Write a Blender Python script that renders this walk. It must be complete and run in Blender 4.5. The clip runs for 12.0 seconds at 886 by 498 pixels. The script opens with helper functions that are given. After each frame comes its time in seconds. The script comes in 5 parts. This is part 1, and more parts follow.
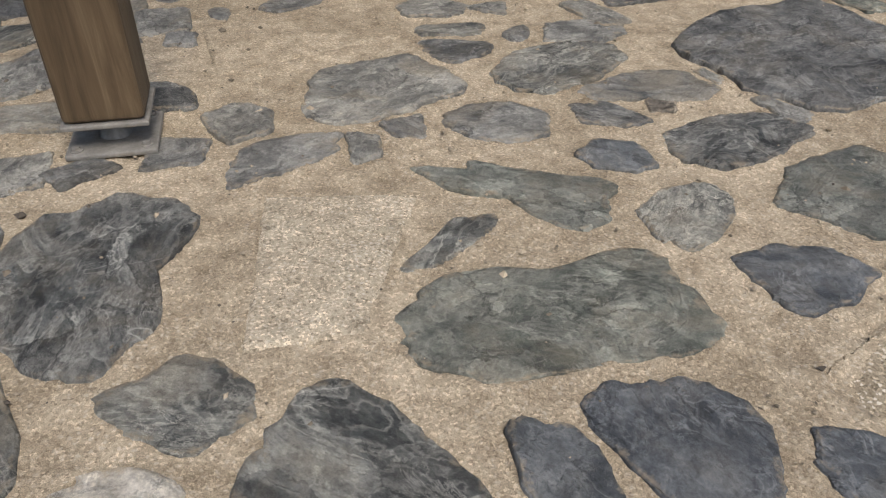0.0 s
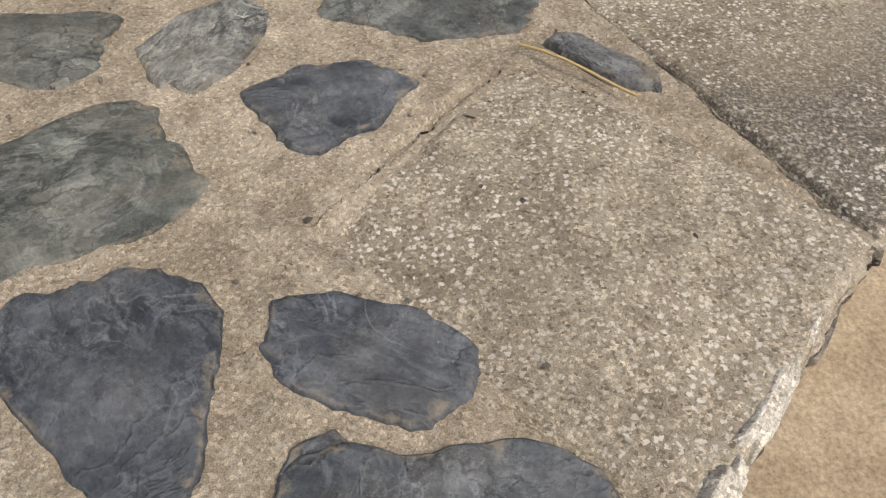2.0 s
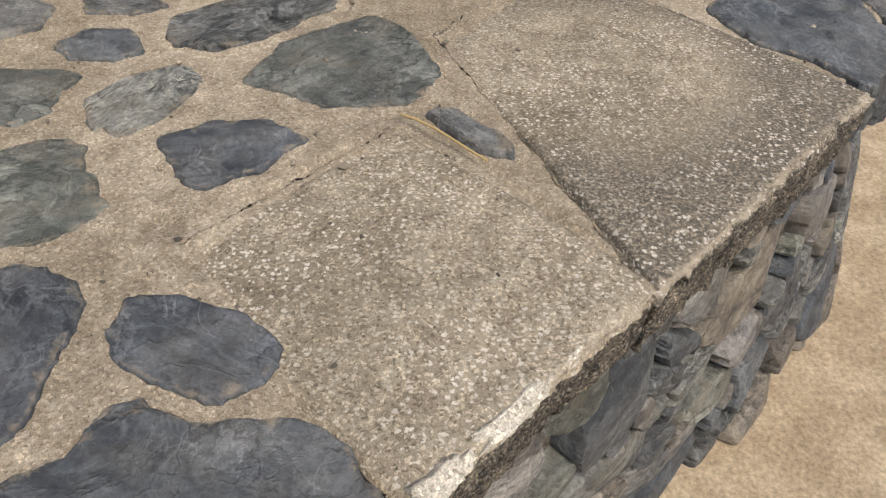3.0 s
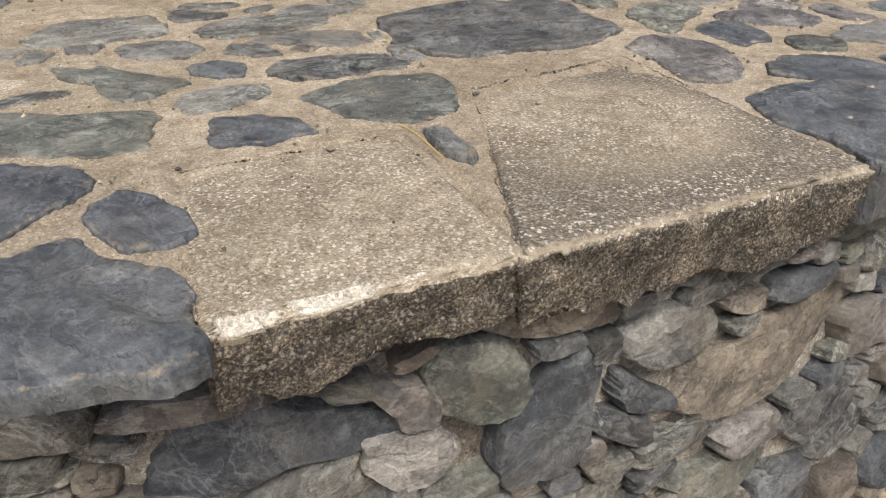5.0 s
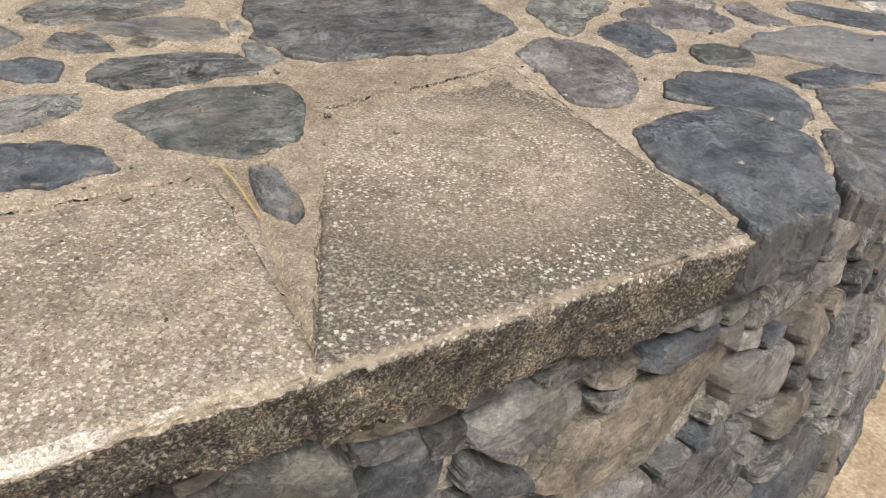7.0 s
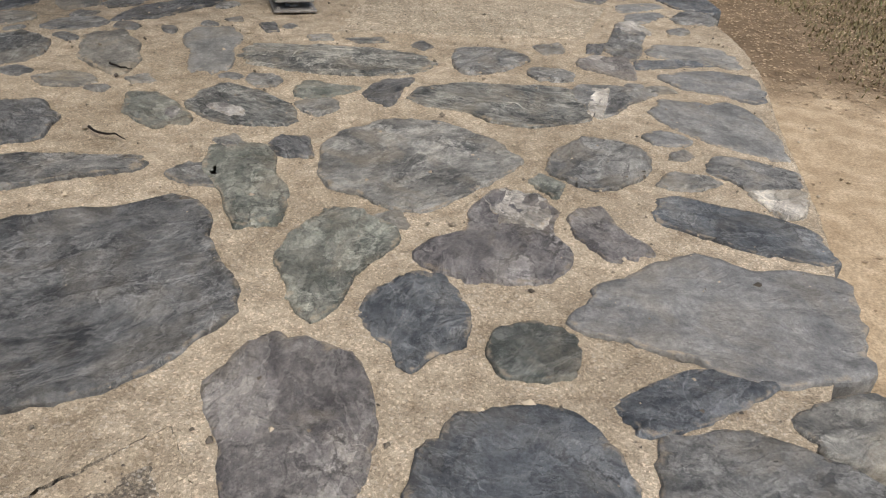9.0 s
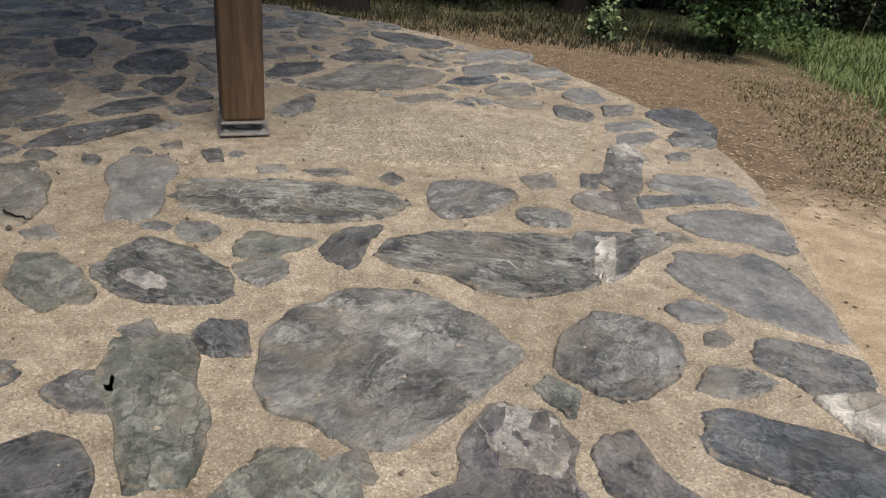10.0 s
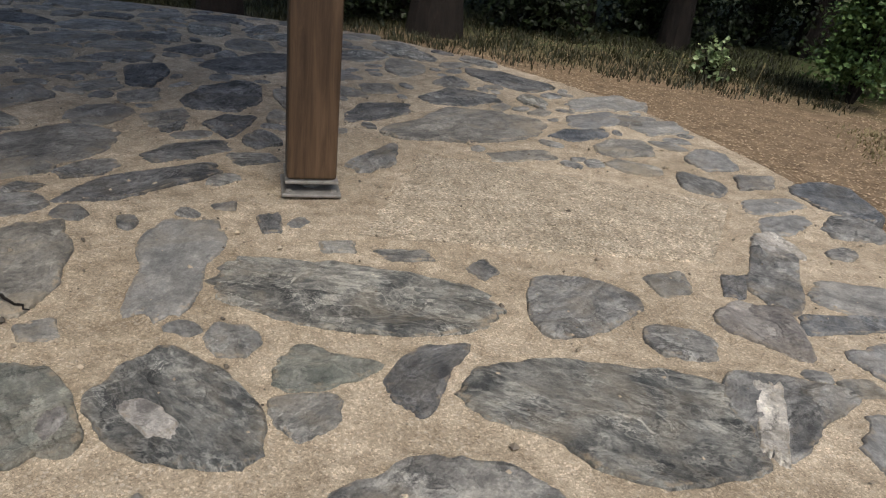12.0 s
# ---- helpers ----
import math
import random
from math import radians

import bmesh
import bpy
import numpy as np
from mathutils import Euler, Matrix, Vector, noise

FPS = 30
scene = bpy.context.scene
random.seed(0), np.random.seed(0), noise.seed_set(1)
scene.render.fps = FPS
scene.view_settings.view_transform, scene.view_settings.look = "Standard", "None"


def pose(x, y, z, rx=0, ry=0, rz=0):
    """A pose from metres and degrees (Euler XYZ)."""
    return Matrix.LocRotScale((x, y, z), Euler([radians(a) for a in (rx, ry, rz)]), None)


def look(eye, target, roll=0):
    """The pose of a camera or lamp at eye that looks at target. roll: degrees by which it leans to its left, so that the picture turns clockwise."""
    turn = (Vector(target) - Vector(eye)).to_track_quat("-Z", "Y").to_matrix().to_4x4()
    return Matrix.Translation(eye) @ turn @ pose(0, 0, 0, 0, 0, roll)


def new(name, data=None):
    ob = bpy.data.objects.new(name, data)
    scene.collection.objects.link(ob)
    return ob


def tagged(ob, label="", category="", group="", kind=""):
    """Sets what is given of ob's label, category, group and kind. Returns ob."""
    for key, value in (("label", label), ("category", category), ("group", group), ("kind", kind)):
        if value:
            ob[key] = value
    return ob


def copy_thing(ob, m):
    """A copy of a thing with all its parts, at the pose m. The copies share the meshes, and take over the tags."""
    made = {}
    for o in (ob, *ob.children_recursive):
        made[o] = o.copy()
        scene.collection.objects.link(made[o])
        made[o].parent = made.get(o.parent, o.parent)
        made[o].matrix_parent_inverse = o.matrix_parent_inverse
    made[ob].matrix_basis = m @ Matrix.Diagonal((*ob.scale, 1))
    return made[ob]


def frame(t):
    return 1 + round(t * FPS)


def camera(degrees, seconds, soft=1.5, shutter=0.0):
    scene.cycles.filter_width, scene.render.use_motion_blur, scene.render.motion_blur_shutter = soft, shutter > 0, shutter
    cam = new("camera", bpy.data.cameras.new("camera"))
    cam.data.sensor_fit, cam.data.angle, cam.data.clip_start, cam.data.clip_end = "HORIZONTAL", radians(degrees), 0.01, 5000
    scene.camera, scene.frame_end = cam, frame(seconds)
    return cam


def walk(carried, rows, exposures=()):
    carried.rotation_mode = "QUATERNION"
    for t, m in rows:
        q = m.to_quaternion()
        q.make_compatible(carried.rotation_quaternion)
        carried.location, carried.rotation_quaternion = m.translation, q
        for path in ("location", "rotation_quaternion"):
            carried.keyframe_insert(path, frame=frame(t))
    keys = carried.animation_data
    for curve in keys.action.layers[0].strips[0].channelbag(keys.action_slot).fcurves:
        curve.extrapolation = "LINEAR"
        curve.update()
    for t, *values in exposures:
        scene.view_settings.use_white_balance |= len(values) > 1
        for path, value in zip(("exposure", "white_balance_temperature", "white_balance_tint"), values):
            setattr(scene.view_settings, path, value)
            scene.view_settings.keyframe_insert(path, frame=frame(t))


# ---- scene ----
cam = camera(62.7, 12.0, soft=1.15)
PATH = [
    (0, (0.192, 0.016, 0.77), (0.028, 1.596, -0.445), 1.8),
    (0.5, (0.238, 0.143, 0.698), (0.018, 1.548, -0.708), -1.3),
    (1, (0.398, 0.219, 0.68), (0.324, 1.549, -0.812), -2.6),
    (1.5, (0.559, 0.263, 0.66), (0.705, 1.54, -0.873), 0.8),
    (2, (0.709, 0.216, 0.653), (0.974, 1.473, -0.88), 3.3),
    (2.5, (0.86, 0.118, 0.681), (1.06, 1.47, -0.779), 3.5),
    (3, (0.968, 0.02, 0.729), (1.124, 1.466, -0.644), 3.2),
    (3.2, (1.002, -0.024, 0.738), (1.145, 1.453, -0.603), 3.3),
    (4.8, (1.426, -0.232, 0.575), (1.036, 1.4, -0.513), 1.1),
    (5, (1.475, -0.246, 0.566), (1.015, 1.415, -0.449), 0.6),
    (5.5, (1.578, -0.24, 0.544), (1.046, 1.46, -0.364), 1.3),
    (6, (1.602, -0.191, 0.564), (1.142, 1.504, -0.393), 2.1),
    (6.5, (1.588, -0.087, 0.585), (1.225, 1.581, -0.457), 4.1),
    (6.7, (1.585, -0.023, 0.604), (1.263, 1.628, -0.478), 4.6),
    (8.3, (1.764, 0.725, 0.813), (1.537, 2.313, -0.381), 5.2),
    (8.5, (1.815, 0.848, 0.83), (1.596, 2.459, -0.335), 6.0),
    (9, (1.909, 1.113, 0.873), (1.698, 2.788, -0.2), 4.3),
    (9.5, (1.886, 1.337, 0.892), (1.688, 3.077, -0.075), 4.4),
    (10, (1.796, 1.643, 0.888), (1.647, 3.432, 0.007), 5.2),
    (10.5, (1.777, 1.85, 0.891), (1.698, 3.673, 0.074), 4.9),
    (11, (1.774, 2.025, 0.901), (1.754, 3.863, 0.113), 6.8),
    (11.5, (1.764, 2.147, 0.885), (1.634, 3.969, 0.07), 6.8),
    (12, (1.646, 2.172, 0.874), (1.29, 3.949, 0.028), 6.6),
]
walk(cam, [(t, look(eye, target, roll)) for t, eye, target, roll in PATH], exposures=[(0, 0.80), (2.5, 0.80), (5, 1.03), (6.5, 1.10), (8.5, 0.90), (10, 0.86), (12, 0.86)])

# ---- world and light ----
world = bpy.data.worlds.new("world")
scene.world = world
world.use_nodes = True
wn = world.node_tree.nodes
sky = wn.new("ShaderNodeTexSky")
sky.sky_type, sky.sun_disc = "NISHITA", False
sky.sun_elevation, sky.sun_rotation = radians(58), radians(150)
sky.air_density, sky.dust_density = 1.0, 3.0
wn["Background"].inputs["Strength"].default_value = 0.11
world.node_tree.links.new(sky.outputs["Color"], wn["Background"].inputs["Color"])
sun = new("sun", bpy.data.lights.new("sun", "SUN"))
sun.data.energy, sun.data.angle, sun.data.color = 1.3, radians(25), (1.0, 0.94, 0.85)
sun.matrix_world = look((4.2, -7.3, 13.5), (0, 0, 0))

# ---- the plan ----
CX, CY, RIM = -0.766, 3.694, 3.645      # the round platform
GROUND = -1.0


def rim_at(a):
    """The platform's radius in the direction a: round, a little flattened on its east side."""
    off = (math.degrees(a) + 4 + 180) % 360 - 180
    return RIM - 0.15 * math.exp(-(off / 14) ** 2)


# ---- materials ----
def material(name, rough=0.7, metal=0.0):
    m = bpy.data.materials.new(name)
    m.use_nodes = True
    b = m.node_tree.nodes["Principled BSDF"]
    b.inputs["Roughness"].default_value, b.inputs["Metallic"].default_value = rough, metal
    b.inputs["Specular IOR Level"].default_value = 0.3
    return m, m.node_tree.nodes, m.node_tree.links, b


def ramp(nodes, stops):
    r = nodes.new("ShaderNodeValToRGB")
    e = r.color_ramp.elements
    while len(e) < len(stops):
        e.new(0.5)
    for k, (p, c) in zip(e, stops):
        k.position, k.color = p, (*c, 1)
    return r


def mixer(nodes, links, fac, a, b, blend="MIX"):
    x = nodes.new("ShaderNodeMix")
    x.data_type, x.blend_type = "RGBA", blend
    for socket, v in ((x.inputs[0], fac), (x.inputs[6], a), (x.inputs[7], b)):
        if isinstance(v, (int, float)):
            socket.default_value = v
        elif isinstance(v, tuple):
            socket.default_value = (*v, 1)
        else:
            links.new(v, socket)
    return x.outputs[2]


def coords(nodes, links, scale=(1, 1, 1), shift=True):
    """Object coordinates, moved by a random amount for each object."""
    tc = nodes.new("ShaderNodeTexCoord")
    out = tc.outputs["Object"]
    if shift:
        oi = nodes.new("ShaderNodeObjectInfo")
        mul = nodes.new("ShaderNodeMath")
        mul.operation = "MULTIPLY"
        mul.inputs[1].default_value = 37.0
        links.new(oi.outputs["Random"], mul.inputs[0])
        add = nodes.new("ShaderNodeVectorMath")
        links.new(out, add.inputs[0])
        links.new(mul.outputs[0], add.inputs[1])
        out = add.outputs[0]
    mp = nodes.new("ShaderNodeMapping")
    mp.inputs["Scale"].default_value = scale
    links.new(out, mp.inputs["Vector"])
    return mp.outputs[0]


def noise_tex(nodes, links, vec, scale, detail=6, rough=0.6, warp=0.0):
    n = nodes.new("ShaderNodeTexNoise")
    n.inputs["Scale"].default_value, n.inputs["Detail"].default_value = scale, detail
    n.inputs["Roughness"].default_value, n.inputs["Distortion"].default_value = rough, warp
    links.new(vec, n.inputs["Vector"])
    return n.outputs["Fac"]


def bump(nodes, links, height, strength, distance, normal=None):
    b = nodes.new("ShaderNodeBump")
    b.inputs["Strength"].default_value, b.inputs["Distance"].default_value = strength, distance
    links.new(height, b.inputs["Height"])
    if normal:
        links.new(normal, b.inputs["Normal"])
    return b.outputs[0]


def stone_material(name, dark, mid, light, dust=0.5, streak=0.2, vein=0.5, relief=1.0):
    """Cleaved schist: soft blotches, streaks along the bedding, a web of pale veins, stepped layers, rubbed-in sand."""
    m, n, l, b = material(name, 0.6)
    plain = coords(n, l)
    along = coords(n, l, (1.0, 1.1 + 1.5 * streak, 1.0))
    along.node.inputs["Rotation"].default_value = (0, 0, 0.12)
    grain = noise_tex(n, l, plain, 7, 7, 0.62, 0.5)
    band = noise_tex(n, l, along, 27, 9, 0.80)
    fine = noise_tex(n, l, plain, 170, 4, 0.7)
    mottle = noise_tex(n, l, plain, 60, 7, 0.8)
    patch = noise_tex(n, l, plain, 5.5, 8, 0.66, 0.7)
    base = ramp(n, [(0.34, dark), (0.50, mid), (0.70, light)])
    l.new(grain, base.inputs[0])
    k = 0.17 + 0.30 * streak
    tone = ramp(n, [(0.36, (1 - 1.5 * k,) * 3), (0.47, (1 - 0.4 * k,) * 3), (0.54, (1 + 0.35 * k, 1 + 0.34 * k, 1 + 0.31 * k)), (0.66, (1 + 2.2 * k, 1 + 2.15 * k, 1 + 2.0 * k))])
    l.new(band, tone.inputs[0])
    col = mixer(n, l, 1.0, base.outputs[0], tone.outputs[0], "MULTIPLY")
    blot = ramp(n, [(0.36, (0.74, 0.745, 0.76)), (0.5, (1.0, 1.0, 1.0)), (0.66, (1.34, 1.32, 1.27))])
    l.new(mottle, blot.inputs[0])
    col = mixer(n, l, 0.85, col, blot.outputs[0], "MULTIPLY")
    pale = tuple(min(1, c * 1.25 + 0.07) for c in light)

    def web(source, wide, amount, where):
        """Thin pale lines where a noise passes its middle value."""
        off = n.new("ShaderNodeMath")
        off.operation = "SUBTRACT"
        off.inputs[1].default_value = 0.5
        l.new(source, off.inputs[0])
        size = n.new("ShaderNodeMath")
        size.operation = "ABSOLUTE"
        l.new(off.outputs[0], size.inputs[0])
        line = ramp(n, [(0.0, (amount,) * 3), (wide * 0.4, (amount * 0.55,) * 3), (wide, (0, 0, 0))])
        l.new(size.outputs[0], line.inputs[0])
        return mixer(n, l, 1.0, line.outputs[0], where, "MULTIPLY")

    here = ramp(n, [(0.44, (0, 0, 0)), (0.56, (1, 1, 1))])
    l.new(noise_tex(n, l, plain, 6, 3), here.inputs[0])
    seams = noise_tex(n, l, plain, 5.2, 4, 0.55, 1.1)
    col = mixer(n, l, web(seams, 0.016, vein, here.outputs[0]), col, pale)
    col = mixer(n, l, web(noise_tex(n, l, along, 13, 7, 0.7, 0.5), 0.014, vein, here.outputs[0]), col, pale)
    cleave = noise_tex(n, l, along, 4.2, 6, 0.58, 0.5)
    steps = ramp(n, [(0.38, (0, 0, 0)), (0.395, (0.3, 0.3, 0.3)), (0.47, (0.34, 0.34, 0.34)), (0.483, (0.62, 0.62, 0.62)), (0.555, (0.68, 0.68, 0.68)), (0.57, (1, 1, 1))])
    l.new(cleave, steps.inputs[0])
    lip = ramp(n, [(0.375, (0, 0, 0)), (0.392, (0.5, 0.5, 0.5)), (0.42, (0, 0, 0)), (0.465, (0, 0, 0)), (0.482, (0.55, 0.55, 0.55)), (0.51, (0, 0, 0)), (0.572, (0.45, 0.45, 0.45)), (0.60, (0, 0, 0))])
    l.new(cleave, lip.inputs[0])
    col = mixer(n, l, mixer(n, l, min(1.0, 0.75 * relief), (0, 0, 0), lip.outputs[0]), col, pale)
    bend = n.new("ShaderNodeVectorMath")
    bend.operation = "MULTIPLY_ADD"
    bend.inputs[1].default_value = (0.16, 0.10, 0.10)
    wander = n.new("ShaderNodeTexNoise")
    wander.inputs["Scale"].default_value, wander.inputs["Detail"].default_value, wander.inputs["Roughness"].default_value = 11, 7, 0.68
    l.new(plain, wander.inputs["Vector"])
    l.new(wander.outputs["Color"], bend.inputs[0])
    l.new(along, bend.inputs[2])

    def plates(scale):
        """Ragged cleaved plates: a height for each, and the distance to its edge."""
        cell = n.new("ShaderNodeTexVoronoi")
        cell.inputs["Scale"].default_value = scale
        l.new(bend.outputs[0], cell.inputs["Vector"])
        part_of = n.new("ShaderNodeSeparateColor")
        l.new(cell.outputs["Color"], part_of.inputs[0])
        brink = n.new("ShaderNodeTexVoronoi")
        brink.feature = "DISTANCE_TO_EDGE"
        brink.inputs["Scale"].default_value = scale
        l.new(bend.outputs[0], brink.inputs["Vector"])
        return part_of.outputs[0], brink.outputs["Distance"]

    broad, broad_edge = plates(8.0)
    chip, chip_edge = plates(24.0)
    for height, amount in ((broad, 0.26), (chip, 0.20)):
        shade = ramp(n, [(0.0, (1 - amount * relief,) * 3), (1.0, (1 + amount * relief, 1 + amount * relief, 1 + 0.94 * amount * relief))])
        l.new(height, shade.inputs[0])
        col = mixer(n, l, 1.0, col, shade.outputs[0], "MULTIPLY")
    for edge_of, wide, depth in ((broad_edge, 0.035, 0.75), (chip_edge, 0.05, 0.5)):
        gap = ramp(n, [(0.0, (depth,) * 3), (wide, (0, 0, 0))])
        l.new(edge_of, gap.inputs[0])
        col = mixer(n, l, mixer(n, l, min(1.0, relief), (0, 0, 0), mixer(n, l, 1.0, gap.outputs[0], here.outputs[0], "MULTIPLY")), col, tuple(0.45 * c for c in dark))
    dusty = ramp(n, [(0.50, (0, 0, 0)), (0.58, (dust * 0.5,) * 3), (0.72, (dust,) * 3)])
    l.new(patch, dusty.inputs[0])
    col = mixer(n, l, dusty.outputs[0], col, (0.300, 0.262, 0.200))
    rim = n.new("ShaderNodeAttribute")
    rim.attribute_name = "rim_dust"
    lap = n.new("ShaderNodeMath")
    lap.operation = "MULTIPLY_ADD"
    lap.inputs[1].default_value = 0.30
    l.new(rim.outputs["Fac"], lap.inputs[0])
    l.new(noise_tex(n, l, plain, 26, 8, 0.7), lap.inputs[2])
    smear = ramp(n, [(0.70, (0, 0, 0)), (0.84, (0.75, 0.75, 0.75))])
    l.new(lap.outputs[0], smear.inputs[0])
    col = mixer(n, l, smear.outputs[0], col, (0.36, 0.30, 0.22))
    speck = ramp(n, [(0.3, (0.80, 0.80, 0.80)), (0.7, (1.20, 1.20, 1.20))])
    l.new(fine, speck.inputs[0])
    col = mixer(n, l, 1.0, col, speck.outputs[0], "MULTIPLY")
    oi = n.new("ShaderNodeObjectInfo")
    vary = ramp(n, [(0.0, (0.86, 0.865, 0.88)), (0.5, (1.0, 1.0, 0.99)), (1.0, (1.16, 1.14, 1.09))])
    l.new(oi.outputs["Random"], vary.inputs[0])
    l.new(mixer(n, l, 1.0, col, vary.outputs[0], "MULTIPLY"), b.inputs["Base Color"])
    gloss = ramp(n, [(0.35, (0.46, 0.46, 0.46)), (0.65, (0.78, 0.78, 0.78))])
    l.new(patch, gloss.inputs[0])
    l.new(gloss.outputs[0], b.inputs["Roughness"])
    hb = bump(n, l, chip, min(1.0, 0.8 * relief), 0.005, bump(n, l, broad, min(1.0, 0.9 * relief), 0.012))
    h0 = bump(n, l, steps.outputs[0], min(1.0, 0.9 * relief), 0.016, hb)
    h1 = bump(n, l, grain, min(1.0, 0.8 * relief), 0.018, h0)
    h2 = bump(n, l, band, min(1.0, 0.9 * relief), 0.008 + 0.006 * streak, h1)
    h3 = bump(n, l, mottle, min(1.0, 0.6 * relief), 0.005, h2)
    l.new(bump(n, l, fine, 0.45, 0.0018, h3), b.inputs["Normal"])
    return m


def grit_material(name, dark, mid, light, scale, pits, shift=False, stain=(0.5, 0.45, 0.38), side=None, halo=None, flake=0.95):
    """Mortar or concrete: sand, pale and dark grains, broad stains; side: darker speckled colour on upright faces."""
    m, n, l, b = material(name, 0.85)
    vec = coords(n, l, shift=shift)
    broad = noise_tex(n, l, vec, 2.2, 5, 0.6)
    lump = noise_tex(n, l, vec, 16, 6, 0.65)
    vor = n.new("ShaderNodeTexVoronoi")
    vor.inputs["Scale"].default_value = scale
    l.new(vec, vor.inputs["Vector"])
    sand = noise_tex(n, l, vec, scale * 2.2, 3, 0.7)
    base = ramp(n, [(0.3, dark), (0.5, mid), (0.72, light)])
    l.new(lump, base.inputs[0])
    sep = n.new("ShaderNodeSeparateColor")
    l.new(vor.outputs["Color"], sep.inputs[0])
    grains = ramp(n, [(0.0, (0.40, 0.38, 0.35)), (0.22, (0.85, 0.87, 0.85)), (0.78, (1.06, 1.06, 1.06)), (0.93, (1.75, 1.76, 1.76))])
    l.new(sep.outputs[0], grains.inputs[0])
    col = mixer(n, l, pits, base.outputs[0], grains.outputs[0], "MULTIPLY")
    sandy = ramp(n, [(0.34, (0.52, 0.51, 0.50)), (0.66, (1.48, 1.48, 1.48))])
    l.new(sand, sandy.inputs[0])
    col = mixer(n, l, 0.8, col, sandy.outputs[0], "MULTIPLY")
    stains = ramp(n, [(0.35, stain), (0.6, (1.08, 1.06, 1.03))])
    l.new(broad, stains.inputs[0])
    col = mixer(n, l, 0.75, col, stains.outputs[0], "MULTIPLY")
    chips = n.new("ShaderNodeTexVoronoi")
    chips.inputs["Scale"].default_value = 120
    jolt = n.new("ShaderNodeTexNoise")
    jolt.inputs["Scale"].default_value, jolt.inputs["Detail"].default_value = 160, 3
    l.new(vec, jolt.inputs["Vector"])
    shake = n.new("ShaderNodeVectorMath")
    shake.operation = "MULTIPLY_ADD"
    shake.inputs[1].default_value = (0.011, 0.011, 0.011)
    l.new(jolt.outputs["Color"], shake.inputs[0])
    l.new(vec, shake.inputs[2])
    l.new(shake.outputs[0], chips.inputs["Vector"])
    pick = n.new("ShaderNodeSeparateColor")
    l.new(chips.outputs["Color"], pick.inputs[0])
    rare = ramp(n, [(0.55, (0, 0, 0)), (0.60, (1, 1, 1))])
    l.new(pick.outputs[1], rare.inputs[0])
    core = ramp(n, [(0.30, (flake, flake, flake)), (0.46, (0, 0, 0))])
    l.new(chips.outputs["Distance"], core.inputs[0])
    spread = ramp(n, [(0.42, (0.35, 0.35, 0.35)), (0.58, (1, 1, 1))])
    l.new(noise_tex(n, l, vec, 5, 4), spread.inputs[0])
    on = mixer(n, l, 1.0, mixer(n, l, 1.0, rare.outputs[0], core.outputs[0], "MULTIPLY"), spread.outputs[0], "MULTIPLY")
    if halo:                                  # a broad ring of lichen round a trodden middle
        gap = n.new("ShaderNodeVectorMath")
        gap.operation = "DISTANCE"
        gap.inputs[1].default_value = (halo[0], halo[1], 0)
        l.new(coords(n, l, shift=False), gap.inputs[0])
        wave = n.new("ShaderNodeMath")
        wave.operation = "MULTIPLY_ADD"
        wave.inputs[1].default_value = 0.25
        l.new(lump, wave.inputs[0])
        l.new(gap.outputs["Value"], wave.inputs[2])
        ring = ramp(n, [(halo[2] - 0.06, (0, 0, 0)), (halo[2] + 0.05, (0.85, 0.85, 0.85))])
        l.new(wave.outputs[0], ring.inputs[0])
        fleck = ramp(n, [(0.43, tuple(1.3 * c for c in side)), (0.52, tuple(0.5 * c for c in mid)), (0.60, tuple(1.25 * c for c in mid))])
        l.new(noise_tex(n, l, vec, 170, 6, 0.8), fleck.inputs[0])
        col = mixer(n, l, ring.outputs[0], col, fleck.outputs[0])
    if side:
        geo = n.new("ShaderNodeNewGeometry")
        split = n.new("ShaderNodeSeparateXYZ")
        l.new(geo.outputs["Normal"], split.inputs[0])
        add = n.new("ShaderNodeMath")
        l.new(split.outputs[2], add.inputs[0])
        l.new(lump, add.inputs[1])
        upright_mask = ramp(n, [(0.85, (1, 1, 1)), (1.2, (0, 0, 0))])
        l.new(add.outputs[0], upright_mask.inputs[0])
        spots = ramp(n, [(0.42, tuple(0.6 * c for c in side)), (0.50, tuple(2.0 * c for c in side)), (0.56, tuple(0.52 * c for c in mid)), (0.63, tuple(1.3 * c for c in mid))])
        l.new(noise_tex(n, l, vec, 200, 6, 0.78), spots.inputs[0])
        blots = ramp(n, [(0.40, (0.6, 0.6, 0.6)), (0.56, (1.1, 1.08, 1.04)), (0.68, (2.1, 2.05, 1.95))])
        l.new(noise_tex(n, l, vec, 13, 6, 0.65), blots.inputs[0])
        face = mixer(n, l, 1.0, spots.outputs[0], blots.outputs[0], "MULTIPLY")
        col = mixer(n, l, upright_mask.outputs[0], col, face)
        on = mixer(n, l, upright_mask.outputs[0], on, mixer(n, l, 0.40, (0, 0, 0), on))
        edge = n.new("ShaderNodeAttribute")
        edge.attribute_name = "worn_edge"
        rub = n.new("ShaderNodeMath")
        rub.operation = "MULTIPLY_ADD"
        rub.inputs[1].default_value = 0.55
        l.new(edge.outputs["Fac"], rub.inputs[0])
        l.new(noise_tex(n, l, vec, 45, 7, 0.75), rub.inputs[2])
        bare = ramp(n, [(0.78, (0, 0, 0)), (0.98, (0.75, 0.75, 0.75))])
        l.new(rub.outputs[0], bare.inputs[0])
        chalk = ramp(n, [(0.38, tuple(1.0 * c for c in mid)), (0.60, tuple(1.7 * c for c in mid))])
        l.new(sand, chalk.inputs[0])
